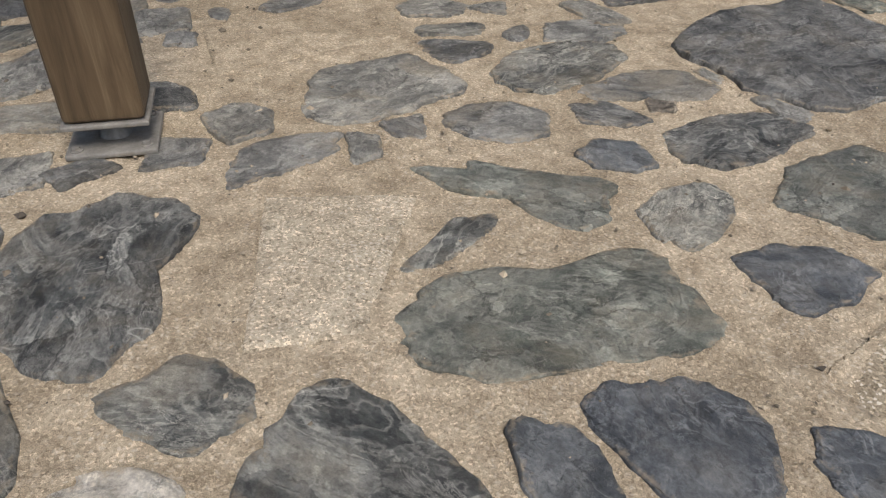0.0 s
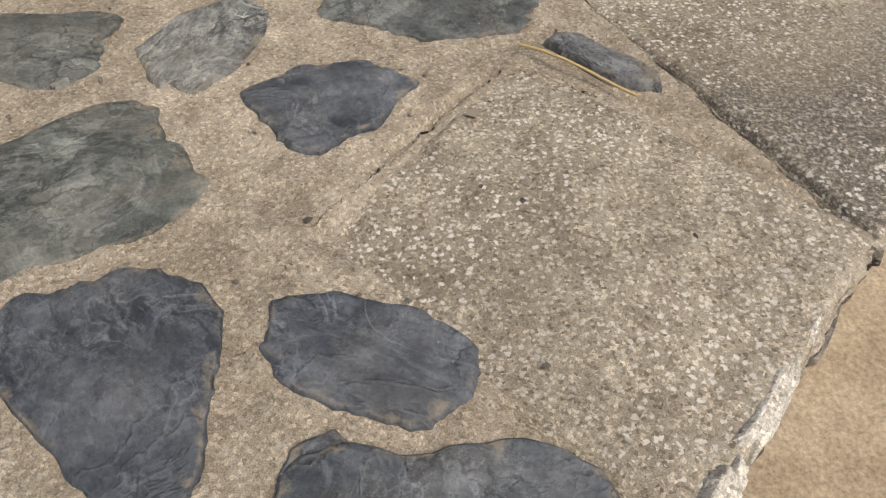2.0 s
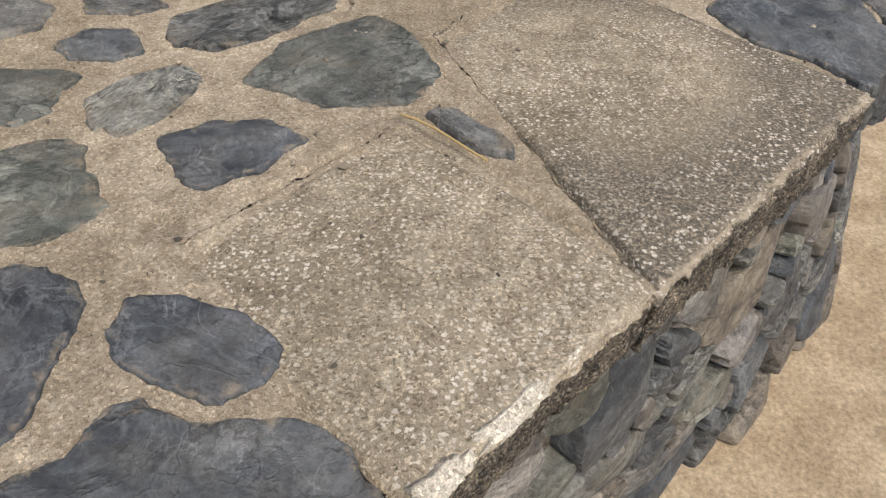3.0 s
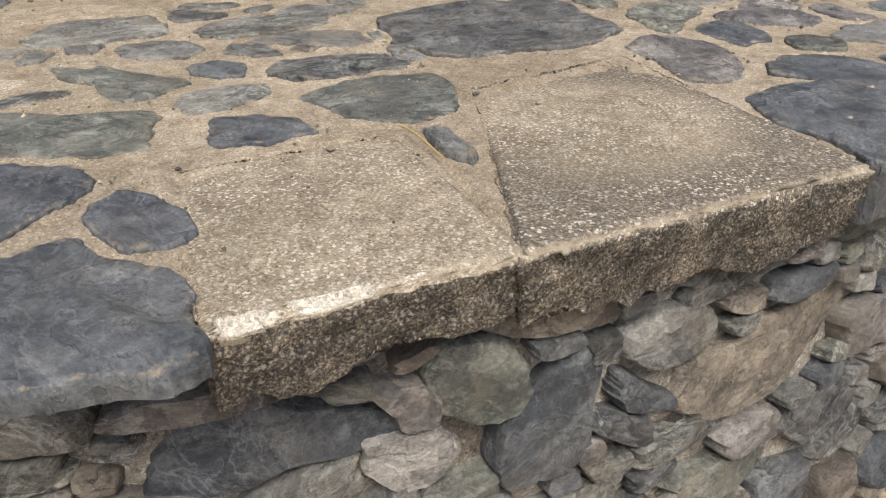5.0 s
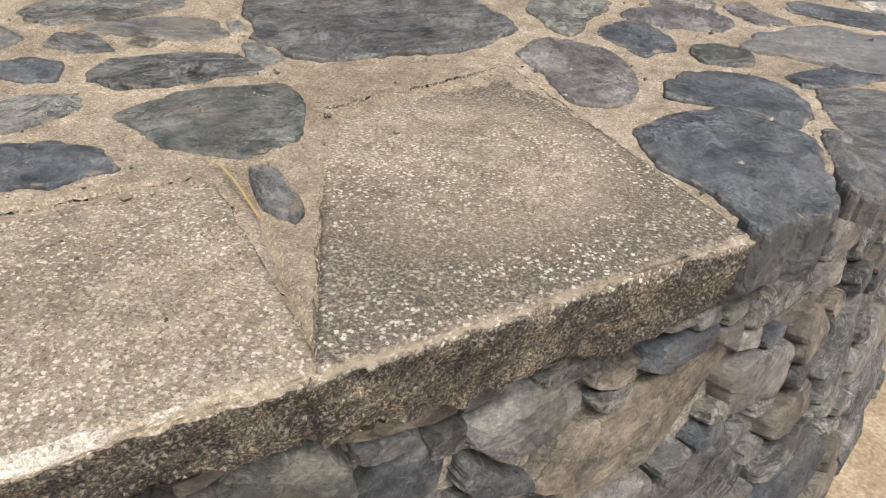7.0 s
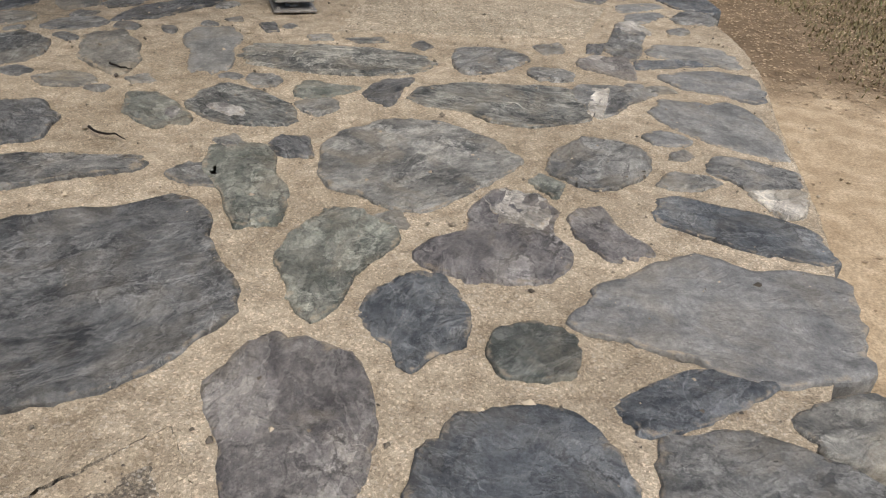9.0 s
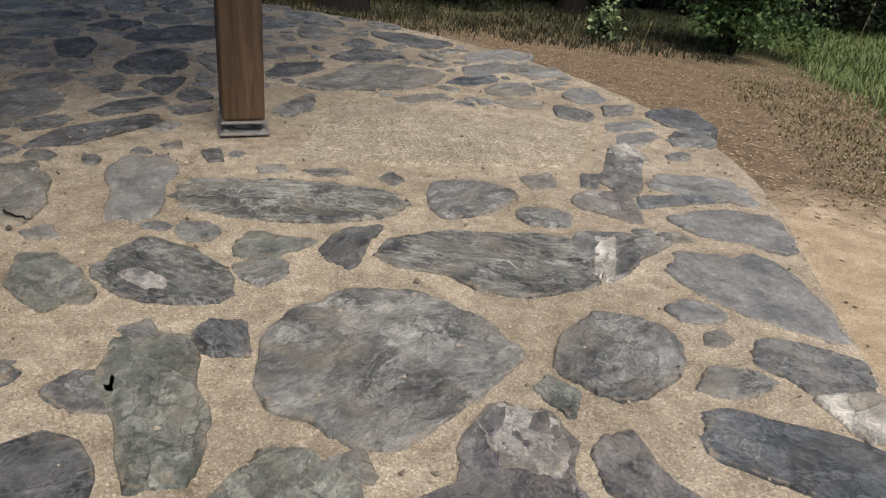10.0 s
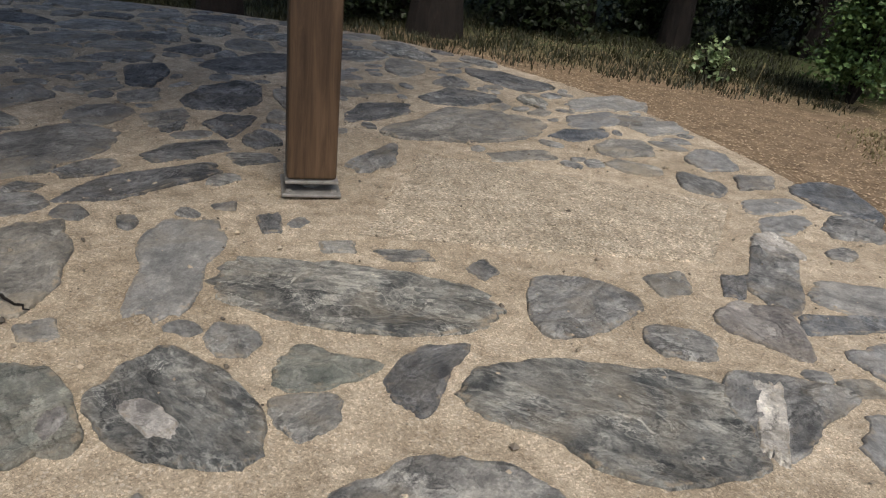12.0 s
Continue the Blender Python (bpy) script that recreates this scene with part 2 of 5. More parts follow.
        col = mixer(n, l, bare.outputs[0], col, chalk.outputs[0])
    col = mixer(n, l, on, col, (0.72, 0.66, 0.56))
    l.new(col, b.inputs["Base Color"])
    h1 = bump(n, l, lump, 0.8, 0.010)
    h2 = bump(n, l, vor.outputs["Distance"], 0.35, 0.4 / scale, h1)
    l.new(bump(n, l, sand, 0.7, 0.003, h2), b.inputs["Normal"])
    return m


STONES = {
    "grey": stone_material("grey_schist", (0.105, 0.108, 0.108), (0.200, 0.199, 0.190), (0.315, 0.306, 0.284), 0.6, 0.22, 0.5),
    "flat": stone_material("smooth_grey_slate", (0.140, 0.142, 0.140), (0.190, 0.190, 0.184), (0.255, 0.250, 0.238), 0.35, 0.10, 0.12, 0.45),
    "blue": stone_material("blue_slate", (0.048, 0.055, 0.064), (0.090, 0.099, 0.110), (0.160, 0.168, 0.174), 0.2, 0.10, 0.6, 0.8),
    "green": stone_material("green_schist", (0.088, 0.098, 0.088), (0.165, 0.174, 0.156), (0.27, 0.270, 0.238), 0.5, 0.10, 0.55, 1.1),
    "dark": stone_material("dark_slate", (0.052, 0.056, 0.060), (0.112, 0.115, 0.116), (0.225, 0.222, 0.215), 0.3, 0.3, 0.7),
    "schist": stone_material("veined_schist", (0.060, 0.066, 0.068), (0.150, 0.154, 0.150), (0.34, 0.332, 0.302), 0.5, 0.5, 1.0, 1.3),
    "white": stone_material("white_quartz", (0.25, 0.24, 0.22), (0.42, 0.40, 0.365), (0.60, 0.57, 0.525), 0.6, 0.1, 0.3),
    "dusty": stone_material("dusty_grey_schist", (0.125, 0.121, 0.112), (0.190, 0.183, 0.168), (0.26, 0.249, 0.227), 0.8, 0.2, 0.3, 0.8),
    "quartz": stone_material("pink_grey_quartz", (0.20, 0.188, 0.178), (0.34, 0.322, 0.30), (0.50, 0.475, 0.44), 0.3, 0.1, 0.5, 1.2),
    "purple": stone_material("purple_schist", (0.112, 0.104, 0.106), (0.200, 0.187, 0.183), (0.32, 0.298, 0.275), 0.5, 0.15, 0.6, 1.1),
    "red": stone_material("rusty_schist", (0.105, 0.096, 0.087), (0.180, 0.162, 0.140), (0.29, 0.245, 0.195), 0.35, 0.15, 0.5, 1.1),
}
MORTAR = grit_material("sandy_mortar", (0.281, 0.230, 0.166), (0.395, 0.334, 0.250), (0.514, 0.444, 0.341), 260, 0.6, flake=0.28, stain=(0.66, 0.62, 0.56))
WALL_MORTAR = grit_material("grey_wall_mortar", (0.16, 0.142, 0.118), (0.30, 0.270, 0.230), (0.48, 0.44, 0.385), 150, 0.7, stain=(0.42, 0.38, 0.34), flake=0.12)
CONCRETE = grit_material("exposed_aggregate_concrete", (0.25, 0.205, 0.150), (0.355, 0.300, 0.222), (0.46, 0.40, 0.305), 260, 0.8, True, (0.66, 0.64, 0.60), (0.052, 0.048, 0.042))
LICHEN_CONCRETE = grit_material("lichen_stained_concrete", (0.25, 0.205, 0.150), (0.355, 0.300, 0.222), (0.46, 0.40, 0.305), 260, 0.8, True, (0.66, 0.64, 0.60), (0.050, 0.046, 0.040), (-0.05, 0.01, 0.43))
SAND_CONCRETE = grit_material("fine_sandy_concrete", (0.27, 0.228, 0.170), (0.365, 0.312, 0.238), (0.46, 0.405, 0.318), 190, 1.0, True, (0.80, 0.78, 0.74), flake=0.45)
PALE_CONCRETE = grit_material("pale_gravel_concrete", (0.34, 0.292, 0.224), (0.45, 0.392, 0.306), (0.56, 0.50, 0.40), 260, 0.8, True, (0.80, 0.78, 0.74), flake=0.5)
LIME = grit_material("pale_lime", (0.42, 0.38, 0.31), (0.60, 0.55, 0.46), (0.74, 0.69, 0.59), 200, 0.7, True, (0.7, 0.66, 0.6))


# ---- mesh helpers ----
def part(name, bm, mat, parent=None, label=""):
    """Links a bmesh as one mesh object under a thing or a part."""
    me = bpy.data.meshes.new(name)
    bm.to_mesh(me)
    bm.free()
    me.materials.append(mat)
    ob = new(name, me)
    ob.parent = parent
    if label:
        ob["label"] = label
    return ob


def sheet(name, verts, faces, mat, parent=None, smooth=True):
    me = bpy.data.meshes.new(name)
    me.from_pydata(verts, [], faces)
    me.materials.append(mat)
    if smooth:
        me.polygons.foreach_set("use_smooth", [True] * len(me.polygons))
    me.update()
    ob = new(name, me)
    ob.parent = parent
    return ob


def thing(name, x, y, z, turn, label, category, group="", kind=""):
    ob = new(name)
    ob.empty_display_size = 0.1
    ob.matrix_basis = pose(x, y, z, 0, 0, turn)
    return tagged(ob, label, category, group, kind)


def box(bm, cx, cy, cz, sx, sy, sz, bevel=0.0, segments=2):
    g = bmesh.ops.create_cube(bm, size=1, matrix=Matrix.LocRotScale((cx, cy, cz), None, (sx, sy, sz)))
    if bevel:
        es = list({e for v in g["verts"] for e in v.link_edges})
        bmesh.ops.bevel(bm, geom=es, offset=bevel, segments=segments, profile=0.6, affect="EDGES")
    return bm


def cone(bm, x, y, z0, z1, r0, r1, n=16):
    bmesh.ops.create_cone(bm, cap_ends=True, segments=n, radius1=r0, radius2=r1, depth=z1 - z0,
                          matrix=Matrix.Translation((x, y, (z0 + z1) / 2)))
    return bm


# ---- stones: a stretched rounded slab with a few broad lobes and a broken edge ----
LAID = []            # the paving slabs so far: x, y, cos, sin, half length, half width, lobes


def lobe(th, lobes):
    r = np.ones_like(th)
    for k, (amount, where) in zip((3, 4, 5, 6, 7, 8, 9, 10), lobes):
        r = r + amount * np.cos(k * (th - radians(where)))
    return r


def facets(lobes, length, width, th):
    """The lobed outline broken into straight edges at its corners, as radii of the stretched circle."""
    m = 120
    a = np.linspace(0, 2 * math.pi, m, endpoint=False)
    r = lobe(a, lobes)
    p = np.stack([r * np.cos(a) * length / 2, r * np.sin(a) * width / 2], 1)
    far = int(np.argmax(np.hypot(p[:, 0], p[:, 1])))
    keep = {far, (far + m // 2) % m}
    stack = [(far, far + m // 2), (far + m // 2, far + m)]
    while stack:
        i, j = stack.pop()
        if j - i < 4:
            continue
        q, s = p[i % m], p[j % m]
        d = s - q
        k = np.arange(i + 1, j)
        away = np.abs(d[0] * (p[k % m, 1] - q[1]) - d[1] * (p[k % m, 0] - q[0])) / (np.hypot(d[0], d[1]) + 1e-9)
        t = int(np.argmax(away))
        if away[t] > 0.022 * min(length, width):
            keep.add(int(k[t]) % m)
            stack += [(i, int(k[t])), (int(k[t]), j)]
    keep = sorted(keep)
    u = p / np.array([length / 2, width / 2])
    out = np.zeros_like(th)
    ang = np.array([a[k] for k in keep])
    for n, t in enumerate(th):
        i = int(np.searchsorted(ang, t, "right")) - 1
        q, s = u[keep[i]], u[keep[(i + 1) % len(keep)]]
        c, w = math.cos(t), math.sin(t)
        den = c * (s[1] - q[1]) - w * (s[0] - q[0])
        cut = (q[0] * (s[1] - q[1]) - q[1] * (s[0] - q[0])) / den if abs(den) > 1e-6 else 1.0
        out[n] = min(max(cut, 0.3), 2.0)
    return out


def slab_mesh(name, length, width, lobes, seed, thick, crown, n=72, rough=0.018, sandy=1.0, hewn=0):
    """A slab lying flat, its top about z = 0: a broken rim, a layered top and upright sides."""
    rnd = random.Random(seed)
    th = np.linspace(0, 2 * math.pi, n, endpoint=False)
    r = facets(lobes, length, width, th)
    jag = np.array([rnd.gauss(0, rough) for _ in range(n)])
    jag = jag + 0.6 * np.roll(jag, 1) + 0.4 * np.roll(jag, 2)
    jag = jag + np.array([0.05 * noise.noise((math.cos(t) * 2.6 + seed, math.sin(t) * 2.6, seed * 0.3)) for t in th])
    r = r * (1 + jag)
    x, y = r * np.cos(th) * length / 2, r * np.sin(th) * width / 2
    off = Vector((seed * 1.7 % 50, seed * 0.9 % 50, 0))
    tip = rnd.uniform(-0.007, 0.007), rnd.uniform(-0.007, 0.007)
    verts, faces, near = [], [], []
    edge = max(min(length, width), 0.04)
    ins = min(0.006 / edge, 0.08)
    rings = [(1.0 + 0.6 * ins, -thick), (1.0 + 0.6 * ins, -0.014), (1.0, -0.004), (1.0 - 1.0 * ins, 0.0), (1 - min(0.16, 0.03 / edge), 0.0),
             (1 - min(0.26, 0.06 / edge), 0.0), (1 - min(0.38, 0.11 / edge), 0.0), (0.52, 0.0), (0.4, 0.0), (0.28, 0.0), (0.14, 0.0)]
    if n < 30:
        rings = rings[:5] + [rings[6], rings[9]]
    cuts = [(0, 0, crown)] + [(math.cos(b) * g, math.sin(b) * g, crown + rnd.uniform(0.0, 0.012)) for b, g in
                              ((rnd.uniform(0, 6.28), rnd.uniform(0.06, 0.30)) for _ in range(hewn))]
    layer = crown * 0.8 + min(0.006, edge * 0.02)
    for k, (s, drop) in enumerate(rings):
        for i in range(n):
            px, py = x[i] * s, y[i] * s
            if k == 0:
                z = drop
            elif hewn:                      # broken faces meeting at edges
                z = max(min(c + a * px + b * py for a, b, c in cuts), -0.010) + drop * 2.0 + 0.002 * noise.noise((px * 40, py * 40, seed))
            else:
                q = Vector((px * 6, py * 15, 0)) + off
                step = noise.noise(q) + 0.4 * noise.noise(q * 2.3)
                step = math.floor(step * 4) / 4 * 0.7 + step * 0.3       # cleaved layers
                z = max(0.0045 if k > 3 else -1, crown * 0.6 + layer * step * (0.4 if k < 4 else 1) + tip[0] * px + tip[1] * py) + drop
            verts.append((px, py, z))
            near.append(0.0 if k < 2 else sandy * (0.4 if k == 2 else 1) * math.exp(-max(0.0, 1 - s) * edge / 2 / 0.014))
    for k in range(len(rings) - 1):
        for i in range(n):
            j = (i + 1) % n
            faces.append((k * n + i, k * n + j, (k + 1) * n + j, (k + 1) * n + i))
    c = len(verts)
    verts.append((0, 0, min(c for a, b, c in cuts) if hewn else crown * 0.7))
    near.append(0.0)
    last = (len(rings) - 1) * n
    faces += [(last + i, last + (i + 1) % n, c) for i in range(n)]
    me = bpy.data.meshes.new(name)
    me.from_pydata(verts, [], faces)
    me.polygons.foreach_set("use_smooth", [k >= 3 * n and not hewn for k in range(len(me.polygons))])
    me.attributes.new("rim_dust", "FLOAT", "POINT").data.foreach_set("value", near)
    return me


def slab(x, y, length, width, turn, tone, *lobes, n=72, crown=None, deep=None):
    """One paving stone of the platform's floor, lying in its mortar."""
    seed = len(LAID) + 11
    rnd = random.Random(seed * 7)
    LAID.append((x, y, math.cos(radians(turn)), math.sin(radians(turn)), length / 2, width / 2, lobes))
    rim = math.hypot(x - CX, y - CY) > rim_at(math.atan2(y - CY, x - CX)) - 0.45
    me = slab_mesh("stone", length + 0.010, width + 0.010, lobes, seed, deep or (0.06 if rim else 0.04), crown or (0.0125 if tone in ("white", "quartz") else rnd.uniform(0.008, 0.014)), n, 0.035 if tone in ("white", "quartz") else 0.02)
    me.materials.append(STONES[tone])
    ob = new("stone", me)
    ob.matrix_basis = pose(x, y, {"white": 0.005, "quartz": 0.0015}.get(tone, 0.0), 0, 0, turn)
    ob.parent = floor
    return ob


def taken(px, py, grow):
    """Whether any of the points lies in a slab laid before, grown by so many metres."""
    for x, y, c, s, a, b, lobes in LAID:
        if (px[0] - x) ** 2 + (py[0] - y) ** 2 > (a * 1.4 + 1.2) ** 2:
            continue
        dx, dy = px - x, py - y
        u, v = (dx * c + dy * s) / (a + grow), (dy * c - dx * s) / (b + grow)
        if (np.hypot(u, v) < lobe(np.arctan2(v, u), lobes)).any():
            return True
    return False


# ---- ground: one sheet to the horizon ----
def ground_material():
    m, n, l, b = material("sandy_forest_ground", 0.95)
    tc = n.new("ShaderNodeTexCoord")
    vec = tc.outputs["Object"]
    dist = n.new("ShaderNodeVectorMath")
    dist.operation = "DISTANCE"
    dist.inputs[1].default_value = (0.5, 1.5, GROUND)
    l.new(vec, dist.inputs[0])
    wob = noise_tex(n, l, vec, 0.5, 6, 0.65)
    lump = noise_tex(n, l, vec, 5, 8, 0.7)
    fine = noise_tex(n, l, vec, 70, 5, 0.75)
    madd = n.new("ShaderNodeMath")
    madd.operation = "MULTIPLY_ADD"
    madd.inputs[1].default_value = 5.0
    l.new(wob, madd.inputs[0])
    l.new(dist.outputs["Value"], madd.inputs[2])
    scale = n.new("ShaderNodeMath")
    scale.operation = "DIVIDE"
    scale.inputs[1].default_value = 16.0
    l.new(madd.outputs[0], scale.inputs[0])
    sand = ramp(n, [(0.3, (0.31, 0.228, 0.140)), (0.5, (0.43, 0.332, 0.215)), (0.7, (0.55, 0.44, 0.30))])
    l.new(lump, sand.inputs[0])
    litter = ramp(n, [(0.3, (0.105, 0.074, 0.044)), (0.5, (0.190, 0.136, 0.083)), (0.7, (0.285, 0.210, 0.134))])
    l.new(lump, litter.inputs[0])
    grass = ramp(n, [(0.3, (0.035, 0.045, 0.018)), (0.7, (0.095, 0.105, 0.040))])
    l.new(fine, grass.inputs[0])
    to_litter = ramp(n, [(0.54, (0, 0, 0)), (0.61, (1, 1, 1))])
    l.new(scale.outputs[0], to_litter.inputs[0])
    to_grass = ramp(n, [(0.88, (0, 0, 0)), (0.99, (1, 1, 1))])
    l.new(scale.outputs[0], to_grass.inputs[0])
    col = mixer(n, l, to_litter.outputs[0], sand.outputs[0], litter.outputs[0])
    col = mixer(n, l, to_grass.outputs[0], col, grass.outputs[0])
    grit = ramp(n, [(0.3, (0.55, 0.55, 0.55)), (0.7, (1.4, 1.4, 1.4))])
    l.new(fine, grit.inputs[0])
    l.new(mixer(n, l, 1.0, col, grit.outputs[0], "MULTIPLY"), b.inputs["Base Color"])
    h = bump(n, l, lump, 0.5, 0.022)
    l.new(bump(n, l, fine, 0.7, 0.008, h), b.inputs["Normal"])
    return m


def make_ground():
    radii = [2.6] + [3.3 + 0.3 * k for k in range(52)] + [20, 22, 25, 30, 38, 50, 80, 150, 400, 1200]
    n = 120
    verts, faces = [], []
    for r in radii:
        for i in range(n):
            a = 2 * math.pi * i / n
            x, y = CX + r * math.cos(a), CY + r * math.sin(a)
            z = GROUND + 0.05 * noise.noise((x * 0.5, y * 0.5, 0)) + 0.02 * noise.noise((x * 2, y * 2, 5))
            verts.append((x, y, z))
    for k in range(len(radii) - 1):
        for i in range(n):
            j = (i + 1) % n
            faces.append((k * n + i, (k + 1) * n + i, (k + 1) * n + j, k * n + j))
    faces.append(tuple(range(n)))
    ob = sheet("ground", verts, faces, ground_material())
    return tagged(ob, "sandy ground with dry leaf litter and grass", "ground", kind="structure")


ground = make_ground()


# ---- the platform: mortar bed and drum wall ----
floor = tagged(new("floor", bpy.data.meshes.new("floor")), "round platform floor of grey schist slabs set in sandy mortar", "paving", kind="structure")


def lay_bed(me):
    """The mortar bed: it rises to the stones' edges, laps over them unevenly and stays under their tops."""
    ang = np.radians(np.concatenate([np.arange(-132, 76, 0.2), np.arange(76, 228, 2.0)]))
    n, rings = len(ang), 370
    rim = np.array([rim_at(a) - 0.035 for a in ang])
    share = (np.arange(rings + 1) / rings) ** 0.9
    X, Y = CX + np.outer(share, rim * np.cos(ang)), CY + np.outer(share, rim * np.sin(ang))
    x, y = X.ravel(), Y.ravel()
    away = np.full(len(x), 9.0)                 # metres to the nearest stone's edge, negative under a stone
    lift = np.zeros(len(x))
    rnd = random.Random(17)
    for sx, sy, c, s, a, b, lobes in LAID:
        proud = rnd.choice((0.0, 0.0, 0.001, 0.004))
        near = np.nonzero((np.abs(x - sx) < a * 1.5 + 0.1) & (np.abs(y - sy) < a * 1.5 + 0.1))[0]
        u, v = ((x[near] - sx) * c + (y[near] - sy) * s) / a, ((y[near] - sy) * c - (x[near] - sx) * s) / b
        r = np.hypot(u, v)
        d = (r - lobe(np.arctan2(v, u), lobes)) * np.hypot((x[near] - sx), (y[near] - sy)) / np.maximum(r, 1e-6)
        less = d < away[near]
        away[near[less]], lift[near[less]] = d[less], -proud
    for k in BLOCKS:
        d = np.full(len(x), -9.0)
        for (ax, ay), (bx, by) in zip(k, k[1:] + k[:1]):
            d = np.maximum(d, ((by - ay) * (x - ax) - (bx - ax) * (y - ay)) / math.hypot(bx - ax, by - ay))
        away = np.minimum(away, np.where(d < 0, d * 0.3, d))
    rough = np.array([noise.noise((p * 7, q * 7, 2)) * 0.003 + noise.noise((p * 24, q * 24, 3)) * 0.004 + noise.noise((p * 70, q * 70, 5)) * 0.0028 for p, q in zip(x, y)])
    z = -0.004 + rough + (0.0062 + lift) * np.exp(-np.maximum(away, 0) / 0.030)
    z = np.where(away < 0, np.maximum(z + 0.8 * away, -0.03), z)
    for (ax, ay), (bx, by) in CRACKS:           # open joints beside the blocks
        t = np.clip(((x - ax) * (bx - ax) + (y - ay) * (by - ay)) / ((bx - ax) ** 2 + (by - ay) ** 2), 0, 1)
        off = np.hypot(x - ax - t * (bx - ax), y - ay - t * (by - ay))
        z = z - 0.018 * np.exp(-(off / 0.007) ** 2) * np.clip(1.2 * np.sin(3.1 * t) + 60 * rough, 0, 1)
    edge = len(x)
    verts = np.stack([x, y, z], 1)
    verts = np.concatenate([verts, np.stack([X[-1], Y[-1], np.full(n, -0.10)], 1)])   # the rim turned down
    i = np.arange(n)
    j = (i + 1) % n
    quads = [np.stack([k * n + i, (k + 1) * n + i, (k + 1) * n + j, k * n + j], 1) for k in range(rings)]
    quads.append(np.stack([rings * n + i, edge + i, edge + j, rings * n + j], 1))
    me.from_pydata(verts.tolist(), [], np.concatenate(quads).tolist())
    me.polygons.foreach_set("use_smooth", [True] * len(me.polygons))
    me.materials.append(MORTAR)
    me.update()


CRACKS = [((0.72, 0.868), (0.985, 1.118)), ((1.345, 0.70), (1.10, 1.05))]


def spread_of(a):
    """How steeply the wall leans out in the direction a: it flares towards the east."""
    d = (math.degrees(a) + 180) % 360 - 180
    return 0.10 + 0.20 * min(1.0, max(0.0, (d + 51) / 18)) * min(1.0, max(0.0, (20 - d) / 20))


def batter(z, a):
    """How far the wall stands out at height z."""
    return spread_of(a) * max(0.0, -0.1 - z)


def make_wall():
    """The drum under the floor: uneven mortar, from the ground to the floor's edge."""
    verts, faces = [], []
    n, rows = 360, 16
    for k in range(rows + 1):
        z = GROUND - 0.25 + (-0.06 - GROUND + 0.25) * k / rows
        for i in range(n):
            a = 2 * math.pi * i / n
            r = rim_at(a) - 0.104 + batter(z, a) + 0.022 * noise.noise((math.cos(a) * 30, math.sin(a) * 30, z * 9))
            verts.append((CX + r * math.cos(a), CY + r * math.sin(a), z))
    for k in range(rows):
        for i in range(n):
            j = (i + 1) % n
            faces.append((k * n + i, k * n + j, (k + 1) * n + j, (k + 1) * n + i))
    ob = sheet("wall_platform", verts, faces, WALL_MORTAR)
    return tagged(ob, "drum wall of rough schist rubble in grey mortar", "stone wall", kind="structure")


wall = make_wall()


